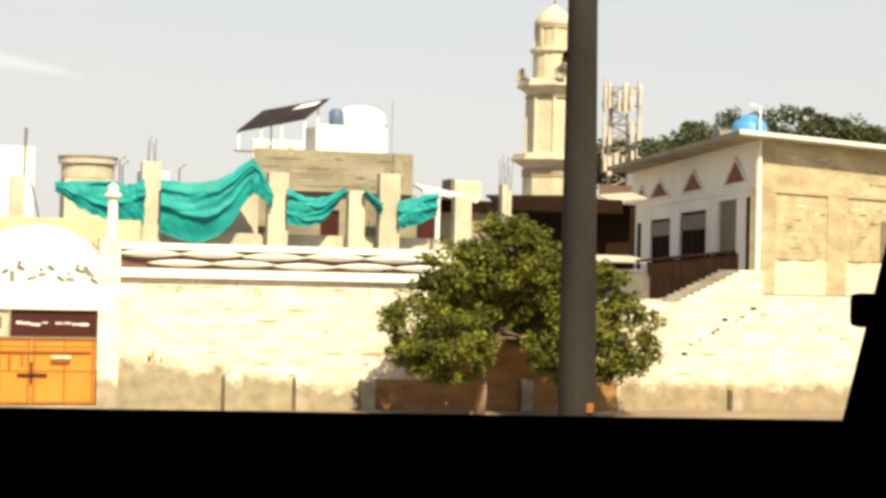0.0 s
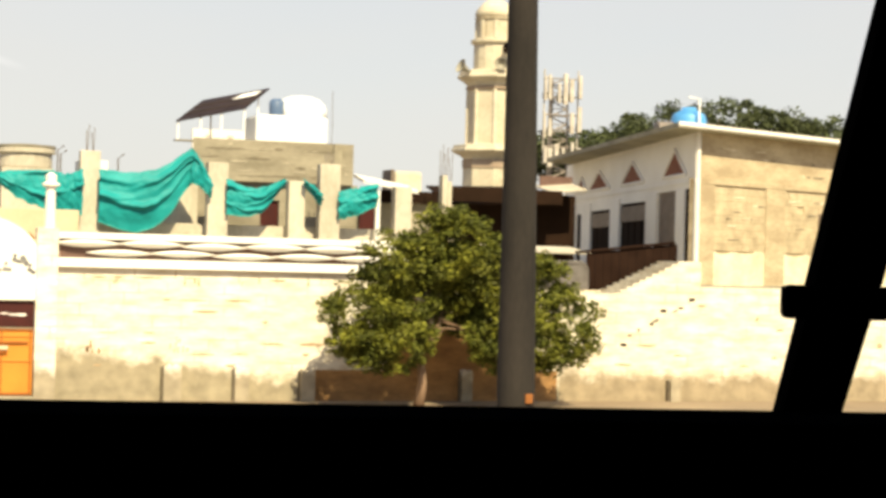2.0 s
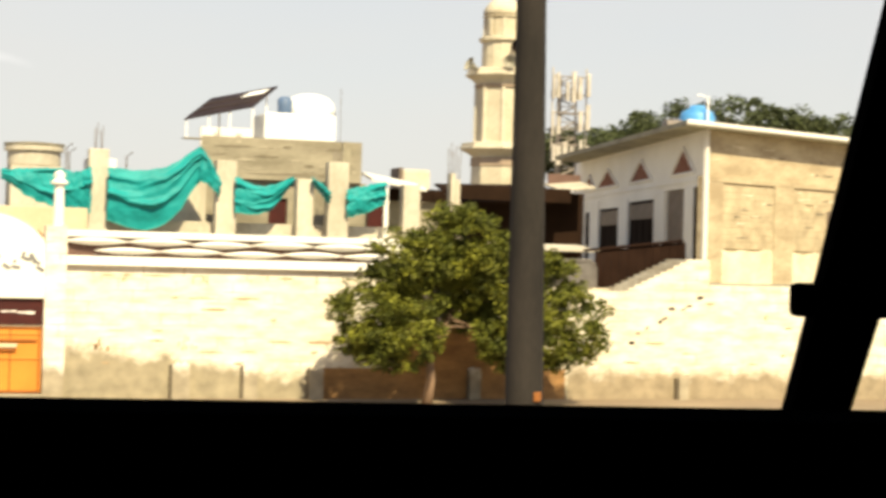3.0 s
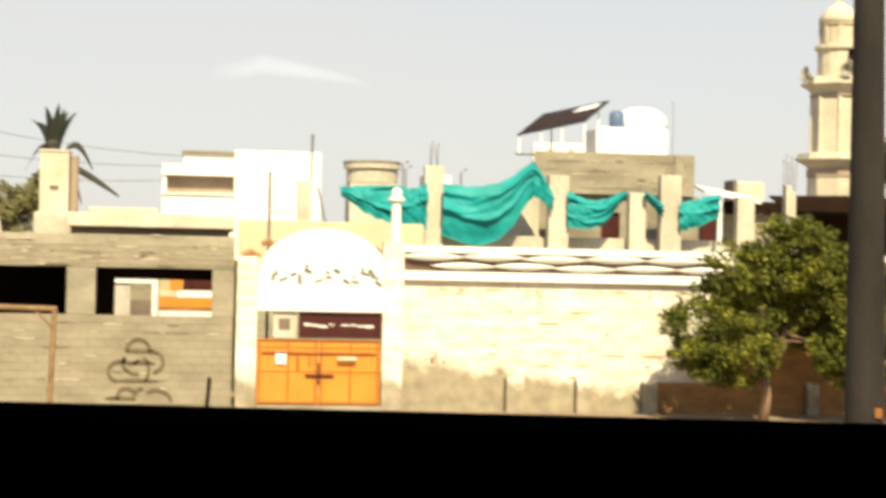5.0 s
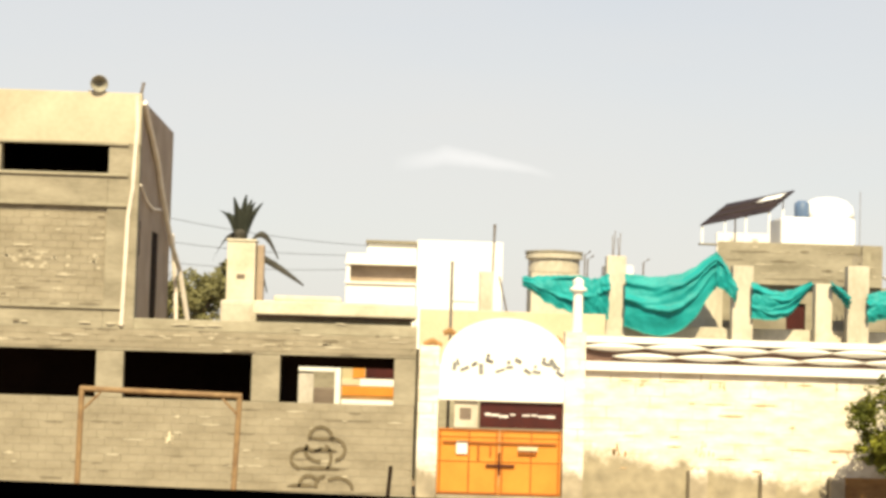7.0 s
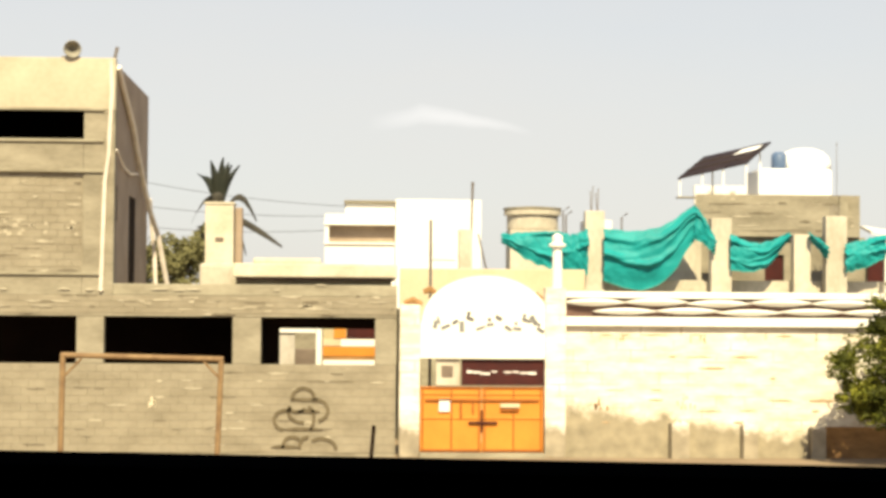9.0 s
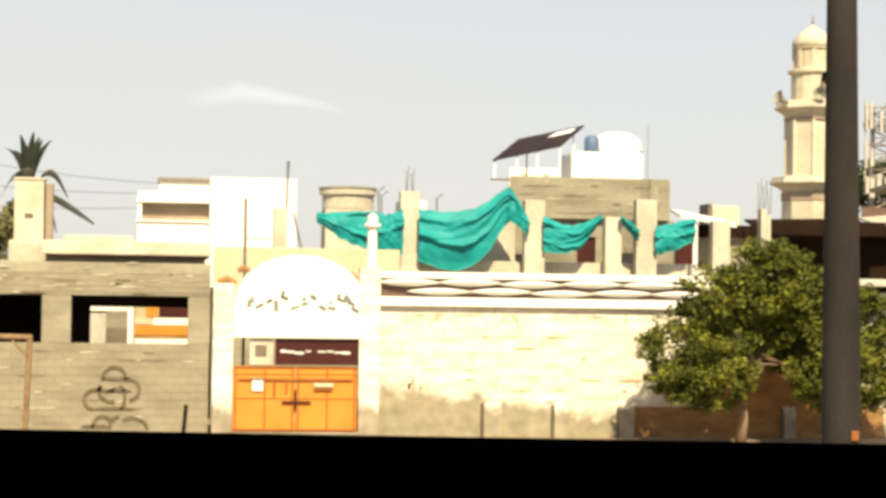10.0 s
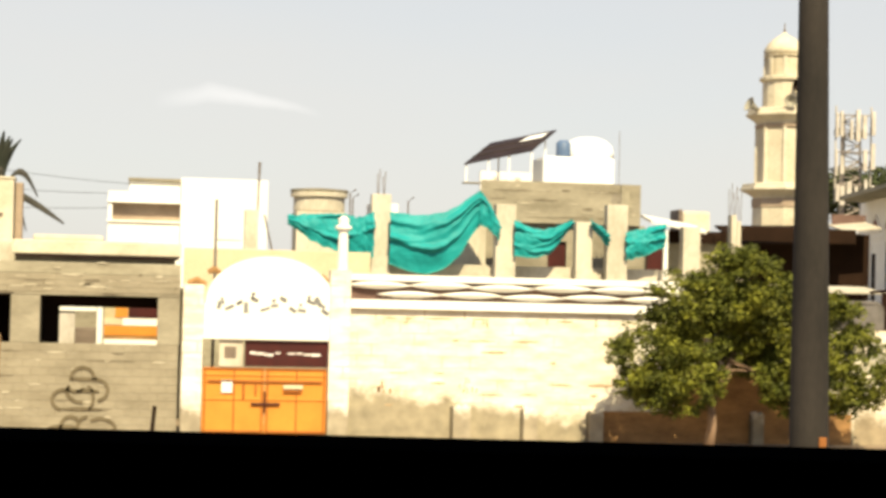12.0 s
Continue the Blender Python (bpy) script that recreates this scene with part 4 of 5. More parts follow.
# Brown strip added so that the box's left face looks shaded.
part("box_side", boxes((20.05, 20.195, 66, 67.2, 4.002, 7.45), bevel=0.03), SHUTTER, ub, "brown strip for the shaded left side of the box")
part("cream_post", boxes((19.0, 19.36, 62.0, 62.3, 4.002, 6.6), bevel=0.03), MINWHITE, ub)
bm = lathe(bmesh.new(), [(0.88, 0), (0.9, 0.05), (0.9, 0.5), (1.0, 0.52), (1.0, 0.68), (0.9, 0.7)], (6.09, 62.9, 6.77), 28)
rt = thing("concrete_tank", (6.09, 62.9, 6.77), "round beige concrete rooftop tank with a dark rim", "water tank")
part("tank_body", bm, PALE, rt)
part("tank_lid", lathe(bmesh.new(), [(1.02, 0), (1.02, 0.07), (0.4, 0.12)], (6.09, 62.9, 7.475), 28), CONCRETE, rt)

part("roof_upstand", boxes((12.3, 14.2, 65.6, 65.8, 7.902, 8.6), bevel=0.02), HALLWHITE, ub, "low white wall behind the solar panels")
for x in (12.8, 13.6):
    part("upstand_vent", boxes((x, x + 0.22, 65.57, 65.598, 8.15, 8.4), bevel=0.01), ANTENNA, ub, "small grey vent")
sp = thing("solar_panel", (12.6, 62, 7.9), "dark solar panels on a tilted white steel stand", "solar panel")
BL, TL, TR = Vector((10.91, 61.3, 8.49)), Vector((12.1, 62.8, 9.37)), Vector((14.5, 62.8, 9.93))
along, up = (TR - TL) / 3, TL - BL
nrm = along.cross(up).normalized() * 0.05
for i in range(3):
    bm = bmesh.new()
    o = BL + along * (i + 0.015)
    q = [o, o + along * 0.97, o + along * 0.97 + up, o + up]
    a = [bm.verts.new(v) for v in q]
    b = [bm.verts.new(v + nrm) for v in q]
    bm.faces.new(a[::-1]), bm.faces.new(b)
    for k in range(4):
        bm.faces.new((a[k], a[(k + 1) % 4], b[(k + 1) % 4], b[k]))
    bmesh.ops.recalc_face_normals(bm, faces=bm.faces)
    pn = part("panel", bm, PANEL, sp)
    for f in (0.33, 0.66):
        bm = bmesh.new()
        tube(bm, [o + up * f - nrm * 0.5 + nrm * 1.7, o + along * 0.97 + up * f + nrm * 1.2], 0.02, 5)
        part("panel_rail", bm, PANEL, pn)
# White strip laid over the panels as a painted highlight.
bm = bmesh.new()
o = BL + along * 1.75 + up * 0.62 + nrm * 1.6
q = [o, o + along * 1.0 + up * 0.02, o + along * 1.05 + up * 0.22, o + along * 0.2 + up * 0.2]
a = [bm.verts.new(v) for v in q]
b = [bm.verts.new(v + nrm * 0.3) for v in q]
bm.faces.new(a[::-1]), bm.faces.new(b)
for k in range(4):
    bm.faces.new((a[k], a[(k + 1) % 4], b[(k + 1) % 4], b[k]))
bmesh.ops.recalc_face_normals(bm, faces=bm.faces)
part("highlight_strip", bm, TANKWHITE, sp, "white strip for the bright highlight across the panels")
for f, s_ in ((0.03, 0), (1.0, 0), (1.9, 0), (2.9, 0), (0.5, 1), (2.6, 1)):
    p = BL + along * f + up * (0.9 if s_ else 0.06)
    bm = bmesh.new()
    tube(bm, [(p.x, p.y, 7.9), p], 0.035, 6)
    part("stand_leg", bm, TANKWHITE, sp)

part("stand_base", boxes((10.88, 11.6, 61.1, 61.5, 7.85, 7.9), bevel=0.01), CONCRETE, sp)

wtk = thing("white_tank", (15.1, 62.3, 7.9), "large white domed rooftop tank with a small blue drum", "water tank")
bm = boxes((13.68, 16.24, 61.2, 63.4, 7.9, 8.9), bevel=0.12)
part("tank_base", bm, TANKWHITE, wtk)
bm = lathe(bmesh.new(), [(0.93, 0), (0.93, 0.3), (0.86, 0.52), (0.67, 0.7), (0.38, 0.81), (0.05, 0.85)], (15.52, 62.3, 8.86), 28)
part("dome", bm, TANKWHITE, wtk, smooth=True)
part("blue_drum", lathe(bmesh.new(), [(0.24, 0), (0.26, 0.03), (0.26, 0.5), (0.15, 0.6)], (14.5, 61.7, 8.9), 16), DULLBLUE, wtk, "small blue drum", smooth=True)
bm = bmesh.new()
tube(bm, [(16.55, 61.8, 7.9), (16.55, 61.8, 9.9)], 0.012, 6)
part("antenna_rod", bm, STEEL, wtk)


# ---- tarpaulins ----
def along_curve(values, f):
    """A smooth value at f, from 0 to 1, through even steps."""
    g = f * (len(values) - 1)
    k = min(int(g), len(values) - 2)
    s = g - k
    p0, p1, p2, p3 = values[max(k - 1, 0)], values[k], values[k + 1], values[min(k + 2, len(values) - 1)]
    return p1 + 0.5 * s * (p2 - p0 + s * (2 * p0 - 5 * p1 + 4 * p2 - p3 + s * (3 * (p1 - p2) + p3 - p0)))


def drape(label, x0, x1, y, tops, bottoms, folds, seed, reach=0.62):
    """A hung cloth: heights of its upper and lower edge at even steps. Its creases gather in the upper part, up to reach, and follow the sag."""
    rng = random.Random(seed)
    ridges = [(reach * (i + rng.uniform(0.25, 0.75)) / folds, rng.uniform(0.05, 0.085), rng.uniform(0.10, 0.2), rng.uniform(0, 6)) for i in range(folds)]
    bm = bmesh.new()
    nx, nz = 84, 54
    rows = []
    for i in range(nx + 1):
        f = i / nx
        top, bot = along_curve(tops, f), along_curve(bottoms, f)
        col = []
        for j in range(nz + 1):
            h = j / nz
            z = top + (bot - top) * h
            w = 0.0
            for hc, wide, deep, ph in ridges:
                c = hc + 0.05 * math.sin(f * 4 + ph) - 0.12 * (f - 0.5) * math.sin(ph)
                g = (h - c) / wide
                bulge = math.exp(-g * g) if g < 0 else math.exp(-3.5 * g * g)
                w -= deep * bulge * (0.55 + 0.45 * math.sin(f * 5 + ph * 2))
            w += 0.16 * noise.noise(Vector((f * 2.2 + seed, h * 1.6 + f * 1.5, seed * 1.7)))
            w += 0.035 * noise.noise(Vector((f * 7 + seed, h * 6 - f * 4, seed * 0.7)))
            w += 0.012 * noise.noise(Vector((f * 20 + seed, h * 16 + f * 8, 2.0)))
            col.append(bm.verts.new((x0 + (x1 - x0) * f + 0.05 * noise.noise(Vector((h * 5, f * 3, seed))), y - 0.12 * math.sin(math.pi * h) + w, z + 0.05 * noise.noise(Vector((f * 9, seed, h * 2))))))
        rows.append(col)
    for a, b in zip(rows, rows[1:]):
        for j in range(nz):
            bm.faces.new((a[j], b[j], b[j + 1], a[j + 1]))
    low = [(c[-1].co.x, c[-1].co.y - 0.01, c[-1].co.z) for c in rows]
    ob = part("tarpaulin", bm, TEAL, None, smooth=True)
    mod = ob.modifiers.new("thickness", "SOLIDIFY")
    mod.thickness = 0.015
    hem = bmesh.new()
    tube(hem, low, 0.022, 6)
    part("hem", hem, HEM, ob, "paler rolled hem")
    return tagged(ob, label, "tarpaulin", "tarpaulins on the half-built house")


drape("teal tarpaulin hung slack between bare columns", 4.6, 6.48, 57.85, (6.42, 6.48, 6.5), (6.15, 5.55, 5.3), 2, 1, 0.8)
drape("teal tarpaulin gathered beside a bare column", 6.4, 7.38, 57.7, (6.48, 6.42, 6.58), (5.32, 5.2, 5.15), 2, 8, 0.7)
drape("teal tarpaulin pulled up to a high corner in a wide sweep", 7.88, 10.84, 57.75, (6.62, 6.55, 6.6, 6.88, 7.4), (4.95, 4.72, 4.7, 5.2, 6.25), 4, 2)
drape("short end of teal tarpaulin hanging by a column", 10.8, 11.5, 57.7, (7.4, 6.95, 6.4), (6.3, 6.15, 5.85), 1, 3, 0.8)
drape("teal tarpaulin looped in a deep swag under the beam", 11.98, 13.92, 57.75, (6.48, 6.22, 6.25, 6.55), (5.33, 5.28, 5.5, 6.3), 4, 4, 0.95)
drape("small teal tarpaulin scrap caught between two columns", 14.55, 15.18, 57.75, (6.55, 6.35, 6.1), (6.4, 6.0, 5.7), 1, 5, 0.8)
drape("teal tarpaulin hung from the last column like a flag", 15.75, 17.08, 57.8, (6.2, 6.35, 6.5), (5.3, 5.45, 5.75), 2, 6, 0.8)

# ---- sheds behind the tree ----
sh = thing("shed", (25, 67, G), "dark brown shed with a rusty sheet roof", "shed")
part("shed_wall", boxes((22.4, 28.1, 67, 67.3, G, 6.75)), DARKROOF, sh)
part("porch_sheet", turned(boxes((-0.75, 0.75, -0.9, 0.9, 0, 0.07), bevel=0.01), pose(27.15, 66.3, 6.98, 10, -6, 0)), PALE, sh, "pale porch roof sheet")
part("porch_board", boxes((26.5, 27.9, 66.9, 66.98, 7.08, 7.5), bevel=0.02), PARABROWN, sh, "brown board above the porch")
part("shed_roof", turned(boxes((-2.3, 2.3, -1.6, 1.6, 0, 0.08)), pose(24.6, 67.0, 6.6, 14, -1.5, 0)), DARKROOF, sh)
part("shed_fascia", boxes((22.3, 26.85, 65.3, 65.4, 6.3, 6.85), bevel=0.02), DARKROOF, sh)
part("shed_side", boxes((22.4, 22.6, 67.3, 72, G, 6.4)), DARKROOF, sh)

# ---- white house ----
wh = thing("white_house", (2, 80, G), "white flat-roofed house with a recessed upper balcony", "house")
bm = boxes((-1.45, 1.64, 80, 88, G, 6.95), (-1.45, 1.64, 80, 88, 7.72, 8.2), (-1.45, -1.28, 80, 88, 6.95, 7.72))
part("wing", bm, WHITE, wh)
part("balcony_ledge", boxes((-1.5, 1.655, 79.9, 79.998, 7.72, 7.82), (-1.5, 1.655, 79.9, 79.998, 6.86, 6.94), bevel=0.01), WHITE, wh)
# The recess's shade is put into the brown of its back wall.
part("balcony_back", boxes((-1.28, 1.64, 80.45, 80.6, 6.95, 7.72)), PLASTERSHADE, wh)
part("block", boxes((1.66, 5.45, 79.8, 88, G, 8.86), bevel=0.03), WHITE, wh)
part("roof_room", boxes((-0.55, 1.64, 80.6, 84, 8.2, 8.72), bevel=0.02), WHITE, wh)
part("roof_slab", boxes((-0.62, 1.65, 80.4, 84.2, 8.722, 8.84), bevel=0.01), CONCRETE, wh)
part("window", boxes((3.2, 4.3, 79.76, 79.8, 6.2, 7.0), bevel=0.01), HALLWHITE, wh)

# ---- low roofs between the grey building and the house ----
lr = thing("low_house", (-1, 60, G), "low house with a white projecting roof edge", "house")
part("roof_edge", boxes((-4.0, 1.28, 58.2, 66, 4.98, 5.42), bevel=0.05), MINWHITE, lr, "cream plastered roof edge")
# Thin dark brown strip along the underside of the roof edge.
part("roof_understrip", boxes((-3.9, 1.2, 58.3, 58.6, 4.9, 4.978), bevel=0.01), PARABROWN, lr, "dark brown strip under the roof edge")
part("wall", boxes((-3.9, 1.1, 58.6, 58.85, G, 4.898)), CONCRETE, lr)
part("roof_curb", boxes((-3.4, -1.2, 59.0, 60.0, 5.422, 5.62), bevel=0.08), MINWHITE, lr)
part("roof_step", boxes((0.2, 1.2, 59.0, 60.4, 5.422, 5.85), bevel=0.04), WHITE, lr, "small white roof hatch")
kiosk = thing("striped_stall", (-0.3, 56.5, G), "orange and white banded stall front seen through an opening", "stall")
part("stall_body", boxes((-1.05, 0.8, 56.6, 57.2, G, 3.45)), CREAM, kiosk)
for x0, x1, z0, z1, m in ((-1.05, 0.7, 1.9, 2.38, WHITE), (-1.05, 0.7, 2.39, 2.48, BROWNSHADE), (-1.05, 0.7, 2.5, 2.8, ORANGE), (-0.5, 0.7, 2.81, 3.03, WHITE), (-0.32, 0.7, 3.05, 3.36, SIGNRED), (-0.72, -0.34, 3.05, 3.4, ORANGE), (-1.05, -0.52, 2.82, 3.02, BEIGE)):
    part("band", boxes((x0, x1, 56.52, 56.59, z0, z1), bevel=0.01), m, kiosk)
part("counter", boxes((-1.92, -1.3, 56.4, 57.0, G, 2.72), bevel=0.04), SHUTTER, kiosk, "dull brown-grey counter block")
part("post", boxes((-1.27, -1.1, 56.5, 56.65, G, 3.5), bevel=0.01), WHITE, kiosk)
part("side_sheet", boxes((-2.7, -1.95, 57.1, 57.2, G, 3.2), bevel=0.01), ANTENNA, kiosk, "dull grey sheet")
part("sheet_edge", boxes((-2.7, -1.3, 57.02, 57.09, 3.22, 3.36), bevel=0.01), WHITE, kiosk, "pale top edge")

# ---- pillar with palm ----
pl = thing("garden_pillar", (-4.62, 62, G), "square beige plastered pillar behind the grey building", "pillar")
part("pillar_shaft", boxes((-5.18, -4.22, 61.6, 62.6, G, 7.5), bevel=0.04), MINWHITE, pl)
part("pillar_cap", boxes((-5.21, -4.19, 61.56, 62.64, 7.502, 7.58), bevel=0.02), MINWHITE, pl)
part("niche", boxes((-4.83, -4.55, 61.57, 61.6, 6.24, 6.38), bevel=0.01), SHUTTER, pl, "small dark hole")
# Added strip; its duller colour stands for the pillar's shaded side.
part("pillar_flank", boxes((-4.19, -3.95, 62.05, 62.6, G, 7.42), bevel=0.03), PLASTERSHADE, pl, "dull grey-brown strip for the pillar's shaded right side")
part("pillar_foot", boxes((-5.35, -4.1, 61.5, 62.7, G, 5.5), bevel=0.12), PALE, pl, "wider rough foot")
palm = thing("palm", (-4.65, 62.1, 7.6), "small dark palm with upright fronds on top of a pillar", "palm")
rg = random.Random(9)
part("crown_base", lathe(bmesh.new(), [(0.16, 0), (0.2, 0.1), (0.24, 0.22), (0.18, 0.34), (0.05, 0.42)], (-4.8, 62.1, 7.58), 9), DEADFROND, palm, "dark brown fibrous crown base")
for k in range(8):
    a = k * 2.4 + rg.uniform(-0.3, 0.3)
    sp_ = rg.uniform(0.45, 0.85)
    bm = bmesh.new()
    lean = math.cos(a)
    L, wd = rg.uniform(1.35, 1.95) - 0.2 * max(0, -lean), 0.12
    droop = 0.1 + 0.3 * max(0, -lean)
    q = []
    for i in range(7):
        f = i / 6
        c = Vector((-4.78 + math.cos(a) * sp_ * (0.25 + f * f * 0.95), 62.1 + math.sin(a) * sp_ * f, 7.58 + L * f * (1 - droop * f)))
        r = wd * math.sin(math.pi * (0.12 + 0.85 * f)) + 0.01
        q.append((bm.verts.new(c - Vector((r, 0.02, 0))), bm.verts.new(c + Vector((0, -0.05, 0))), bm.verts.new(c + Vector((r, 0.02, 0)))))
    for u, v in zip(q, q[1:]):
        bm.faces.new((u[0], u[1], v[1], v[0]))
        bm.faces.new((u[1], u[2], v[2], v[1]))
    part("frond", bm, PALMLEAF, palm)
for x1, z1, rise in ((-3.5, 6.98, 0.35), (-2.6, 6.1, -0.4), (-5.75, 6.9, 0.3), (-3.85, 5.8, 0.1)):
    bm = bmesh.new()
    q = []
    for i in range(9):
        f = i / 8
        c = Vector((-4.65 + (x1 + 4.65) * f, 62.75, 7.3 + (z1 - 7.3) * f + (rise + 0.5) * math.sin(math.pi * f) * 0.8))
        r = 0.1 * math.sin(math.pi * (0.2 + 0.75 * f)) + 0.015
        q.append((bm.verts.new(c - Vector((r * 0.3, 0.03, r))), bm.verts.new(c + Vector((0, -0.06, 0))), bm.verts.new(c + Vector((r * 0.3, 0.03, r)))))
    for u, v in zip(q, q[1:]):
        bm.faces.new((u[0], u[1], v[1], v[0]))
        bm.faces.new((u[1], u[2], v[2], v[1]))
    part("drooping_frond", bm, DEADFROND, palm, "grey dry frond")

# ---- roof clutter, pipes and cables ----
hs = thing("horn_loudspeaker", (-7.95, 50.2, 10.83), "grey horn loudspeaker on the roof edge", "loudspeaker")
bm = lathe(bmesh.new(), [(0.05, 0), (0.08, 0.15), (0.14, 0.33), (0.245, 0.45), (0.23, 0.46), (0.06, 0.2)], (0, 0, 0), 20)
part("horn", turned(bm, pose(-7.95, 50.3, 11.12, 100, 0, 10)), HORN, hs)
part("bracket", boxes((-8.0, -7.9, 50.15, 50.25, 10.83, 11.0), bevel=0.01), STEEL, hs)
part("base", boxes((-8.2, -7.7, 50.05, 50.28, 10.832, 10.88), bevel=0.02), STEEL, hs)


def cable(name, label, pts, r, material, category="cable"):
    bm = bmesh.new()
    tube(bm, pts, r, 6)
    return tagged(part(name, bm, material), label, category)


cable("drain_pipe", "pale drain pipe running down the corner of the grey building", [(-6.83, 49.93, 10.75), (-6.78, 49.93, 9.85), (-6.83, 49.93, 8.93), (-6.85, 49.93, 8.16), (-6.95, 49.93, 7.4), (-6.97, 49.93, 6.5), (-7.02, 49.93, 4.4)], 0.055, PIPE, "pipe")
cable("hanging_hose", "pale hose slung down the side of the grey building", [(-6.66, 50.2, 10.6), (-6.64, 51, 10.2), (-6.64, 52, 9.85), (-6.62, 53.5, 9.22), (-6.62, 54.5, 8.57), (-6.6, 56, 7.76), (-6.53, 57, 7.04), (-6.37, 58, 6.3), (-6.1, 58.6, 4.6)], 0.085, PIPE, "hose")
cable("hanging_hose", "pale hose slung down the side of the grey building", [(-6.66, 50.1, 8.3), (-6.64, 51.5, 7.95), (-6.64, 53, 7.85), (-6.64, 55, 8.0)], 0.03, PIPE, "hose")
cable("hanging_hose", "pale hose slung down the side of the grey building", [(-6.6, 57.6, 7.4), (-6.58, 58.1, 6.6), (-6.5, 58.3, 5.6), (-6.45, 58.3, 4.5)], 0.07, PIPE, "hose")
cable("roof_stub", "short dark steel stub on the roof corner", [(-6.75, 50.1, 10.8), (-6.68, 50.1, 11.15)], 0.05, STEEL, "steel stub")
cable("pipe_mast", "dark thin pipe mast rising behind the gateway", [(2.1, 52, G), (2.1, 52, 6.55)], 0.05, STEEL, "mast")
cable("stake", "short dark stake in the ground by the grey wall", [(0.38, 47, G), (0.46, 47, 0.95)], 0.06, DARK, "stake")
for i, (za, zb) in enumerate(((10.6, 9.2), (9.3, 8.9), (8.2, 8.3))):
    pts = [(-12 + 14 * k / 10, 92, za + (zb - za) * k / 10 - 0.9 * (1 - (2 * k / 10 - 1) ** 2) * 0.4) for k in range(11)]
    cable("overhead_wire", "thin dark overhead wire sagging between roofs", pts, 0.015, WIRE, "wire")
cable("wire_post", "slim dark post that carries overhead wires", [(-12, 92, G), (-12, 92, 10.8)], 0.1, STEEL, "post")
for x, z, w in ((1.55, 4.14, 0.5), (2.02, 4.45, 0.35), (5.0, 4.3, 0.3)):
    bm = bmesh.new()
    tube(bm, [(x - w / 2, 50.2, z), (x, 50.2, z + 0.08), (x + w / 2, 50.25, z - 0.02)], [0.07, 0.1, 0.06], 8)
    tagged(part("pipe_stub", bm, BROWNSHADE), "rusty brown pipe stub lying on the gateway masonry", "pipe", "pipe stubs on the gateway")
for x, z in ((6.95, 7.5), (7.05, 7.35), (8.95, 7.3)):
    cable("roof_rod", "thin bent steel rod standing on the half-built roof", [(x, 61, 4.0), (x, 61, z - 0.15), (x + 0.2, 61, z)], 0.03, STEEL, "rod")
cable("roof_strut", "thin leaning steel strut on the half-built roof", [(4.0, 60, 6.5), (4.6, 60, 4.0)], 0.035, STEEL, "strut")

# ---- graffiti on the grey wall ----
gr = thing("graffiti", (-1.5, 50.0, 0.3), "dark interlaced knot of looping lines painted on the grey wall", "graffiti")


def sweep(cx, cz, rx, rz, a0, a1, w=0.044, n=22):
    """A thin painted stroke along part of an ellipse, from angle a0 to a1."""
    bm = bmesh.new()
    ring = []
    for i in range(n + 1):
        a = radians(a0 + (a1 - a0) * i / n)
        ring.append([bm.verts.new((cx + (rx + q) * math.cos(a), y, cz + (rz + q) * math.sin(a))) for q, y in ((-w, 49.985), (-w, 49.962), (w, 49.962), (w, 49.985))])
    for a, b in zip(ring, ring[1:]):
        for k in range(3):
            bm.faces.new((a[k], a[k + 1], b[k + 1], b[k]))
    return bm


for row in ((-1.46, 1.48, 0.31, 0.3, 0, 190), (-1.42, 1.5, 0.34, 0.04, 180, 360), (-1.1, 1.17, 0.32, 0.29, -80, 110), (-1.95, 0.9, 0.3, 0.27, 60, 260),
            (-1.5, 1.14, 0.36, 0.3, 150, 280), (-1.45, 0.63, 0.5, 0.03, 0, 180), (-1.3, 0.95, 0.14, 0.3, -80, 100), (-1.62, 1.25, 0.2, 0.12, 180, 350),
            (-1.32, 1.1, 0.3, 0.05, 20, 170), (-0.95, 0.1, 0.4, 0.3, 0, 130), (-1.75, 0.18, 0.25, 0.26, 40, 190), (-1.3, 0.2, 0.25, 0.24, 90, 200), (-1.95, 0.14, 0.34, 0.03, 0, 180)):
    part("stroke", sweep(*row), GRAFFITI, gr)

# ---- blocks of the bare walls, laid one by one ----
def brick_mesh(name, w, d, h, material):
    bm = boxes((-w / 2, w / 2, -d / 2, d / 2, -h / 2, h / 2))
    bmesh.ops.bevel(bm, geom=[e for e in bm.edges], offset=0.007, segments=1, affect="EDGES")
    me = bpy.data.meshes.new(name)
    bm.to_mesh(me)
    bm.free()
    me.materials.append(material)
    return me


def lay(parent, me, m, u0, u1, z0, z1, w, h, y, rng, skip=0.0):
    """Courses of blocks over a stretch of wall, in the wall's own frame m."""
    home = Matrix.Translation(-place_of(parent))
    rows = int((z1 - z0) / h)
    for r in range(rows):
        x = u0
        while x < u1 - 0.06:
            full = w / 2 if r % 2 and x == u0 else w
            wide = min(full, u1 - x)
            if rng.random() >= skip:
                ob = new("block", me)
                ob.parent = parent
                turn = pose(x + wide / 2, y + rng.uniform(-0.004, 0.004), z0 + (r + 0.5) * h, rng.uniform(-0.4, 0.4), rng.uniform(-0.2, 0.2), rng.uniform(-0.3, 0.3))
                ob.matrix_basis = home @ m @ turn @ Matrix.Diagonal((wide / w, 1, 1, 1))
            x += wide


rb = random.Random(12)
BM0 = brick_mesh("block", 0.450, 0.06, 0.217, BLOCK)
lower = [o for o in GB.children if o.name.startswith("lower_wall")][0]
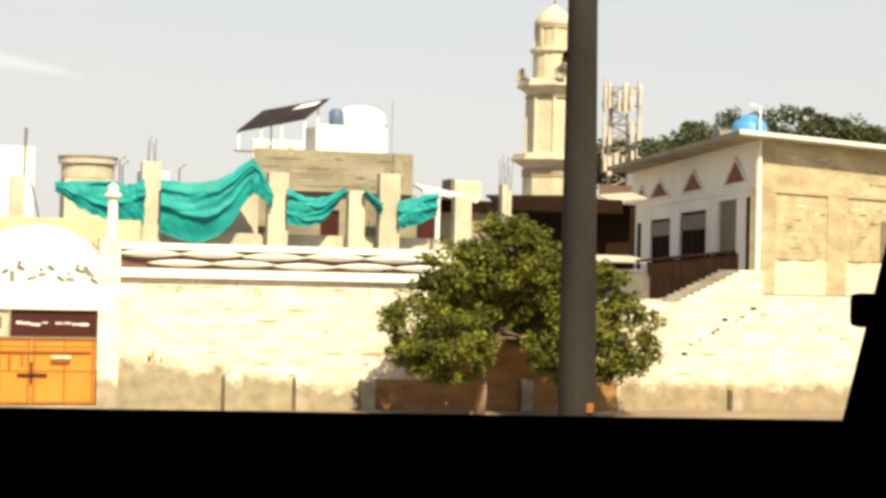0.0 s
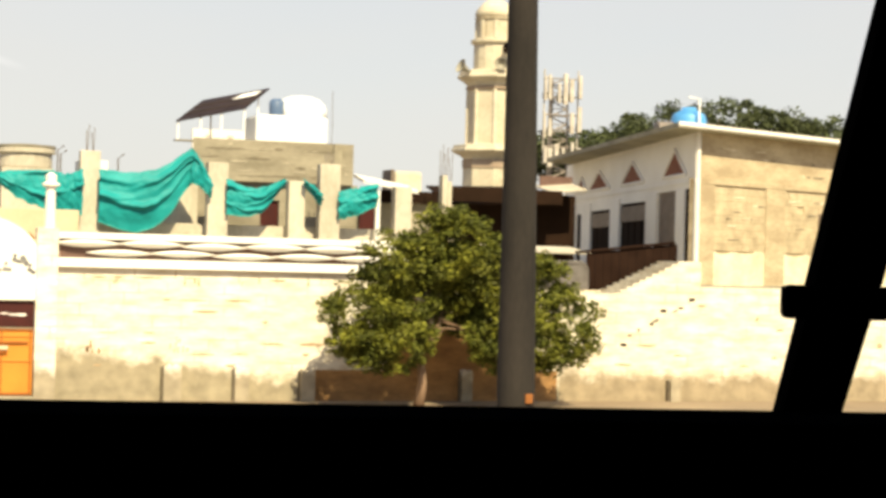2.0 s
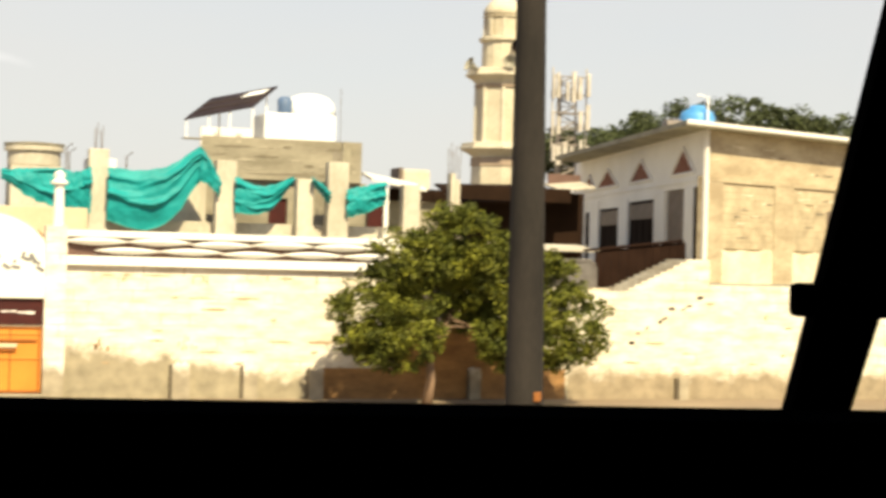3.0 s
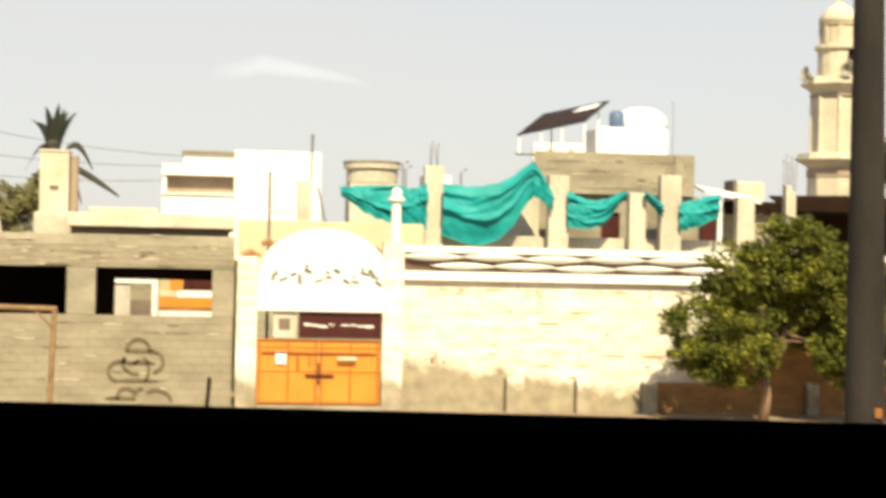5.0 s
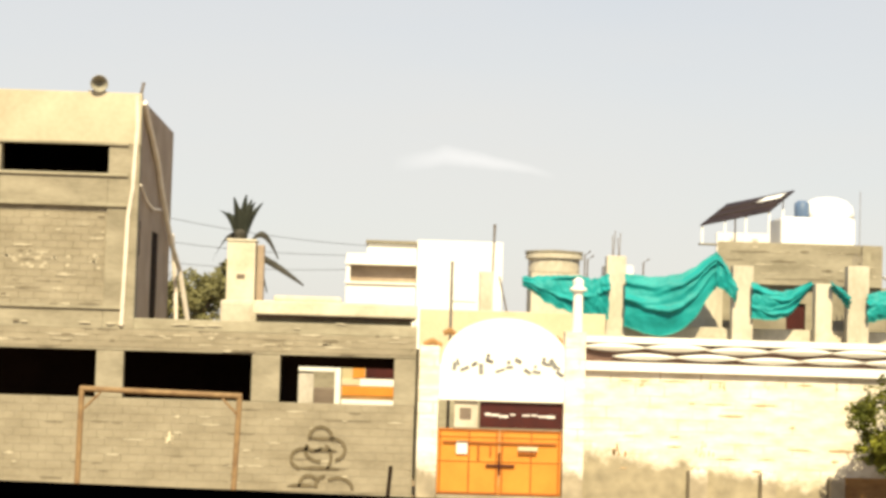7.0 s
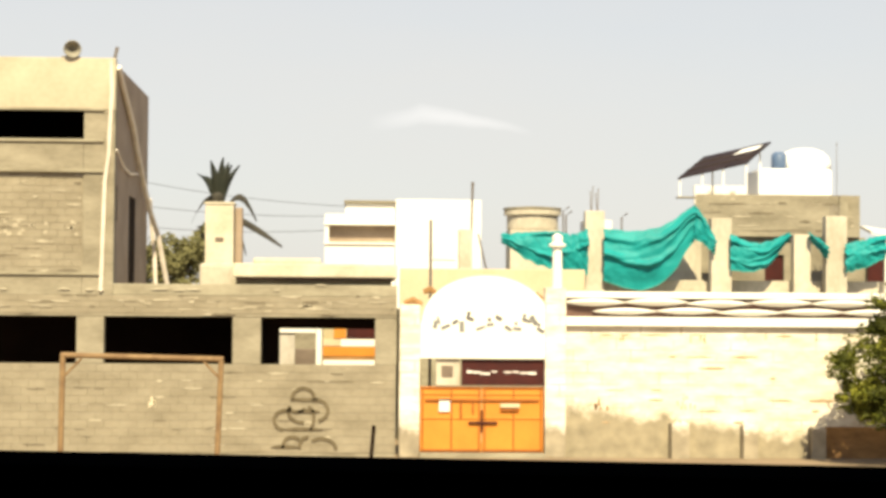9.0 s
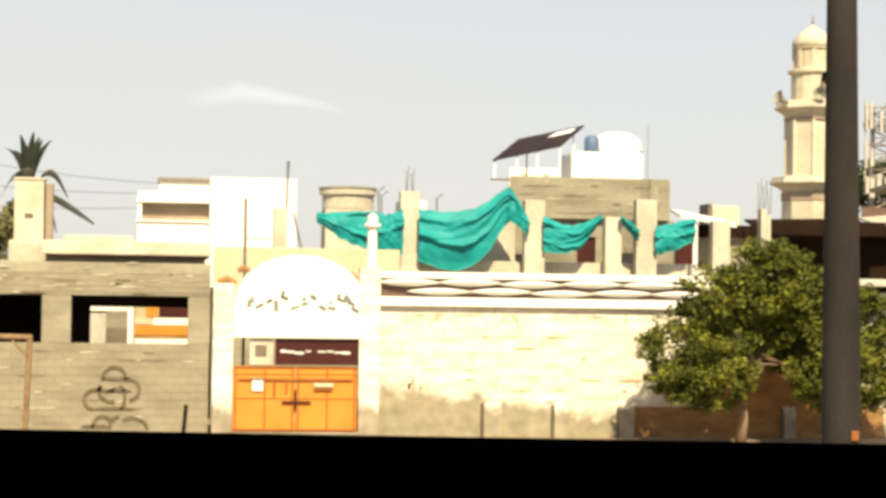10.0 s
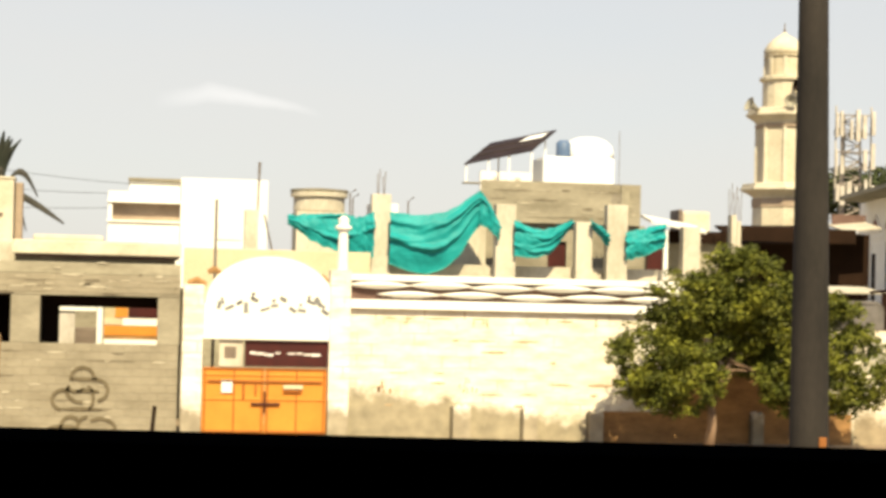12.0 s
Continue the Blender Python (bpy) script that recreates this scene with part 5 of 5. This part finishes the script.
lay(lower, BM0, pose(0, 0, 0), -11.2, 1.08, 0.0, 2.42, 0.452, 0.22, 50.03, rb)
ringb = [o for o in GB.children if o.name.startswith("ring_beam")][0]
BM3 = brick_mesh("block", 0.634, 0.06, 0.162, BLOCK)
lay(ringb, BM3, pose(0, 0, 0), -11.2, 1.1, 3.8, 4.3, 0.64, 0.166, 49.992, rb)
BM1 = brick_mesh("block", 0.407, 0.1, 0.199, BLOCK)
lay(infill, BM1, pose(0, 0, 0), -10.498, -7.552, 4.86, 7.7, 0.41, 0.2025, 50.12, rb)
front = [o for o in hall.children if o.name.startswith("front_wall")][0]
BM2 = brick_mesh("block", 0.472, 0.08, 0.251, BLOCKPALE)
lay(front, BM2, RIGHT, 0.9, 4.15, 4.63, 6.95, 0.475, 0.255, 0.08, rb, 0.03)
lay(front, BM2, RIGHT, 5.2, 8.6, 4.63, 6.95, 0.475, 0.255, 0.08, rb, 0.03)


# ---- mortar smears and open joints on the bare concrete ----
def smears(parent, name, material, label, seed, count, x0, x1, z0, z1, step, y, most, m=None):
    """Short thin ridges that run along the courses of a wall, all of them one mesh."""
    rng = random.Random(seed)
    bm = bmesh.new()
    for _ in range(count):
        x, w = rng.uniform(x0, x1), rng.uniform(0.12, most)
        z = z0 + step * round(rng.uniform(0, z1 - z0) / step) + rng.uniform(-0.02, 0.02)
        h = rng.uniform(0.012, 0.04)
        n = 6
        up, lo = [], []
        for i in range(n + 1):
            f = i / n
            px_ = x + min(w, x1 - x) * f
            t = h * math.sin(math.pi * (0.08 + 0.84 * f)) * rng.uniform(0.6, 1.2)
            zc = z + rng.uniform(-0.008, 0.008)
            up.append(bm.verts.new((px_, y - 0.004, zc + t)))
            lo.append(bm.verts.new((px_, y - 0.012, zc - t)))
        back = [bm.verts.new((v.co.x, y + 0.004, v.co.z)) for v in lo]
        for i in range(n):
            bm.faces.new((lo[i], lo[i + 1], up[i + 1], up[i]))
            bm.faces.new((back[i], back[i + 1], lo[i + 1], lo[i]))
    if m is not None:
        bm.transform(m)
    return tagged(part(name, bm, material, parent), label, kind="stuff")


for k, (own, x0, x1, z0, z1, step, y, n) in enumerate(((lower, -11.0, 0.95, 0.2, 2.35, 0.22, 49.996, 26), (ringb, -11.0, 1.0, 3.8, 4.55, 0.166, 49.958, 30), (infill, -10.4, -7.6, 4.95, 7.6, 0.2025, 50.066, 15))):
    smears(own, "mortar_smear", MORTAR, "pale mortar squeezed from the joints", 60 + k, n, x0, x1, z0, z1, step, y, 0.6)
    smears(own, "open_joint", JOINT, "dark weathered joints", 80 + k, int(n * 0.8), x0, x1, z0, z1, step, y + 0.002, 0.75)
wash = [o for o in wall.children if o.name.startswith("wall_body")][0]
smears(wash, "open_joint", STAIN, "brown cracks in the whitewash", 95, 24, 6.2, 13.4, 0.9, 3.3, 0.3, 49.999, 0.8)
face = [o for o in podium.children if o.name.startswith("podium_front")][0]
smears(face, "open_joint", STAIN, "brown cracks in the render", 96, 6, 20.8, 27.0, 0.7, 2.9, 0.3, 49.999, 0.7)
for u0, u1, z0, z1, n in ((1.1, 4.1, 4.8, 6.9, 6), (5.3, 8.5, 4.8, 6.9, 7), (0.2, 9.5, 7.3, 8.6, 8)):
    smears(front, "open_joint", JOINT, "dark weathered joints", 110 + n, n, u0, u1, z0, z1, 0.255, 0.034 if z1 < 7 else 0.098, 0.9, RIGHT)
    smears(front, "mortar_smear", PLINTH, "pale mortar patches", 130 + n, n, u0, u1, z0, z1, 0.255, 0.03 if z1 < 7 else 0.094, 0.7, RIGHT)
beam = [o for o in ub.children if o.name.startswith("room_beam")][0]
smears(beam, "open_joint", JOINT, "dark board marks in the concrete", 151, 14, 11.5, 16.6, 6.7, 7.8, 0.3, 59.796, 1.2)
smears(beam, "mortar_smear", MORTAR, "pale streaks of grout", 152, 14, 11.5, 16.6, 6.7, 7.8, 0.15, 59.794, 0.8)


def flecks(parent, name, material, label, seed, count, x0, x1, z0, z1, wide, tall, y, slope=0.0):
    """Small upright marks with ragged widths on a wall, all of them one mesh. slope: rise of their line over its length."""
    rng = random.Random(seed)
    bm = bmesh.new()
    for _ in range(count):
        f = rng.random()
        x, h, w = x0 + (x1 - x0) * f, rng.uniform(*tall), rng.uniform(*wide)
        z = rng.uniform(z0, z1) + slope * f
        rim = [(x - w * rng.uniform(0.3, 0.6), z), (x + w * rng.uniform(0.3, 0.6), z + h * 0.1), (x + w * rng.uniform(0.1, 0.5), z + h), (x - w * rng.uniform(0.1, 0.5), z + h * 0.92)]
        prism(bm, rim, y - 0.006, y + 0.003)
    return tagged(part(name, bm, material, parent), label, kind="stuff")


flecks(wash, "stain_run", STAIN, "brown runs under the moulding", 201, 16, 6.3, 12.9, 3.05, 3.3, (0.02, 0.06), (0.08, 0.3), 49.998)
flecks(wash, "scuff", STAIN, "brown scuffs low on the whitewash", 202, 9, 8.9, 9.4, 1.2, 1.5, (0.02, 0.07), (0.08, 0.22), 49.998)
flecks(wash, "scuff", BROWNSHADE, "brown broken spots in the whitewash", 203, 7, 6.6, 7.1, 1.15, 1.5, (0.04, 0.1), (0.06, 0.2), 49.998)
# Dark dashes paint the handrail's slanting shadow on the podium.
flecks(face, "shadow_dashes", JOINT, "dark dashes for the handrail's shadow running up beside the stair", 204, 13, 22.7, 24.9, 1.72, 1.8, (0.06, 0.2), (0.03, 0.08), 49.998, 1.15)
flecks(face, "scuff", STAIN, "brown scuffs on the render", 205, 12, 26.5, 33.0, 0.4, 2.4, (0.04, 0.3), (0.04, 0.2), 49.998)
flecks(infill, "pale_stone", MORTAR, "pale rounded stones in two courses", 206, 22, -10.3, -7.7, 5.9, 6.25, (0.1, 0.2), (0.07, 0.12), 50.066)
flecks(lower, "paint_mark", PLINTH, "white paint marks on the block wall", 207, 4, -5.7, -5.5, 1.2, 1.5, (0.04, 0.08), (0.15, 0.35), 49.992)
flecks(ringb, "mortar_patch", MORTAR, "pale mortar patches on the beam", 208, 16, -6.5, 0.9, 3.85, 4.3, (0.15, 0.5), (0.03, 0.06), 49.958)
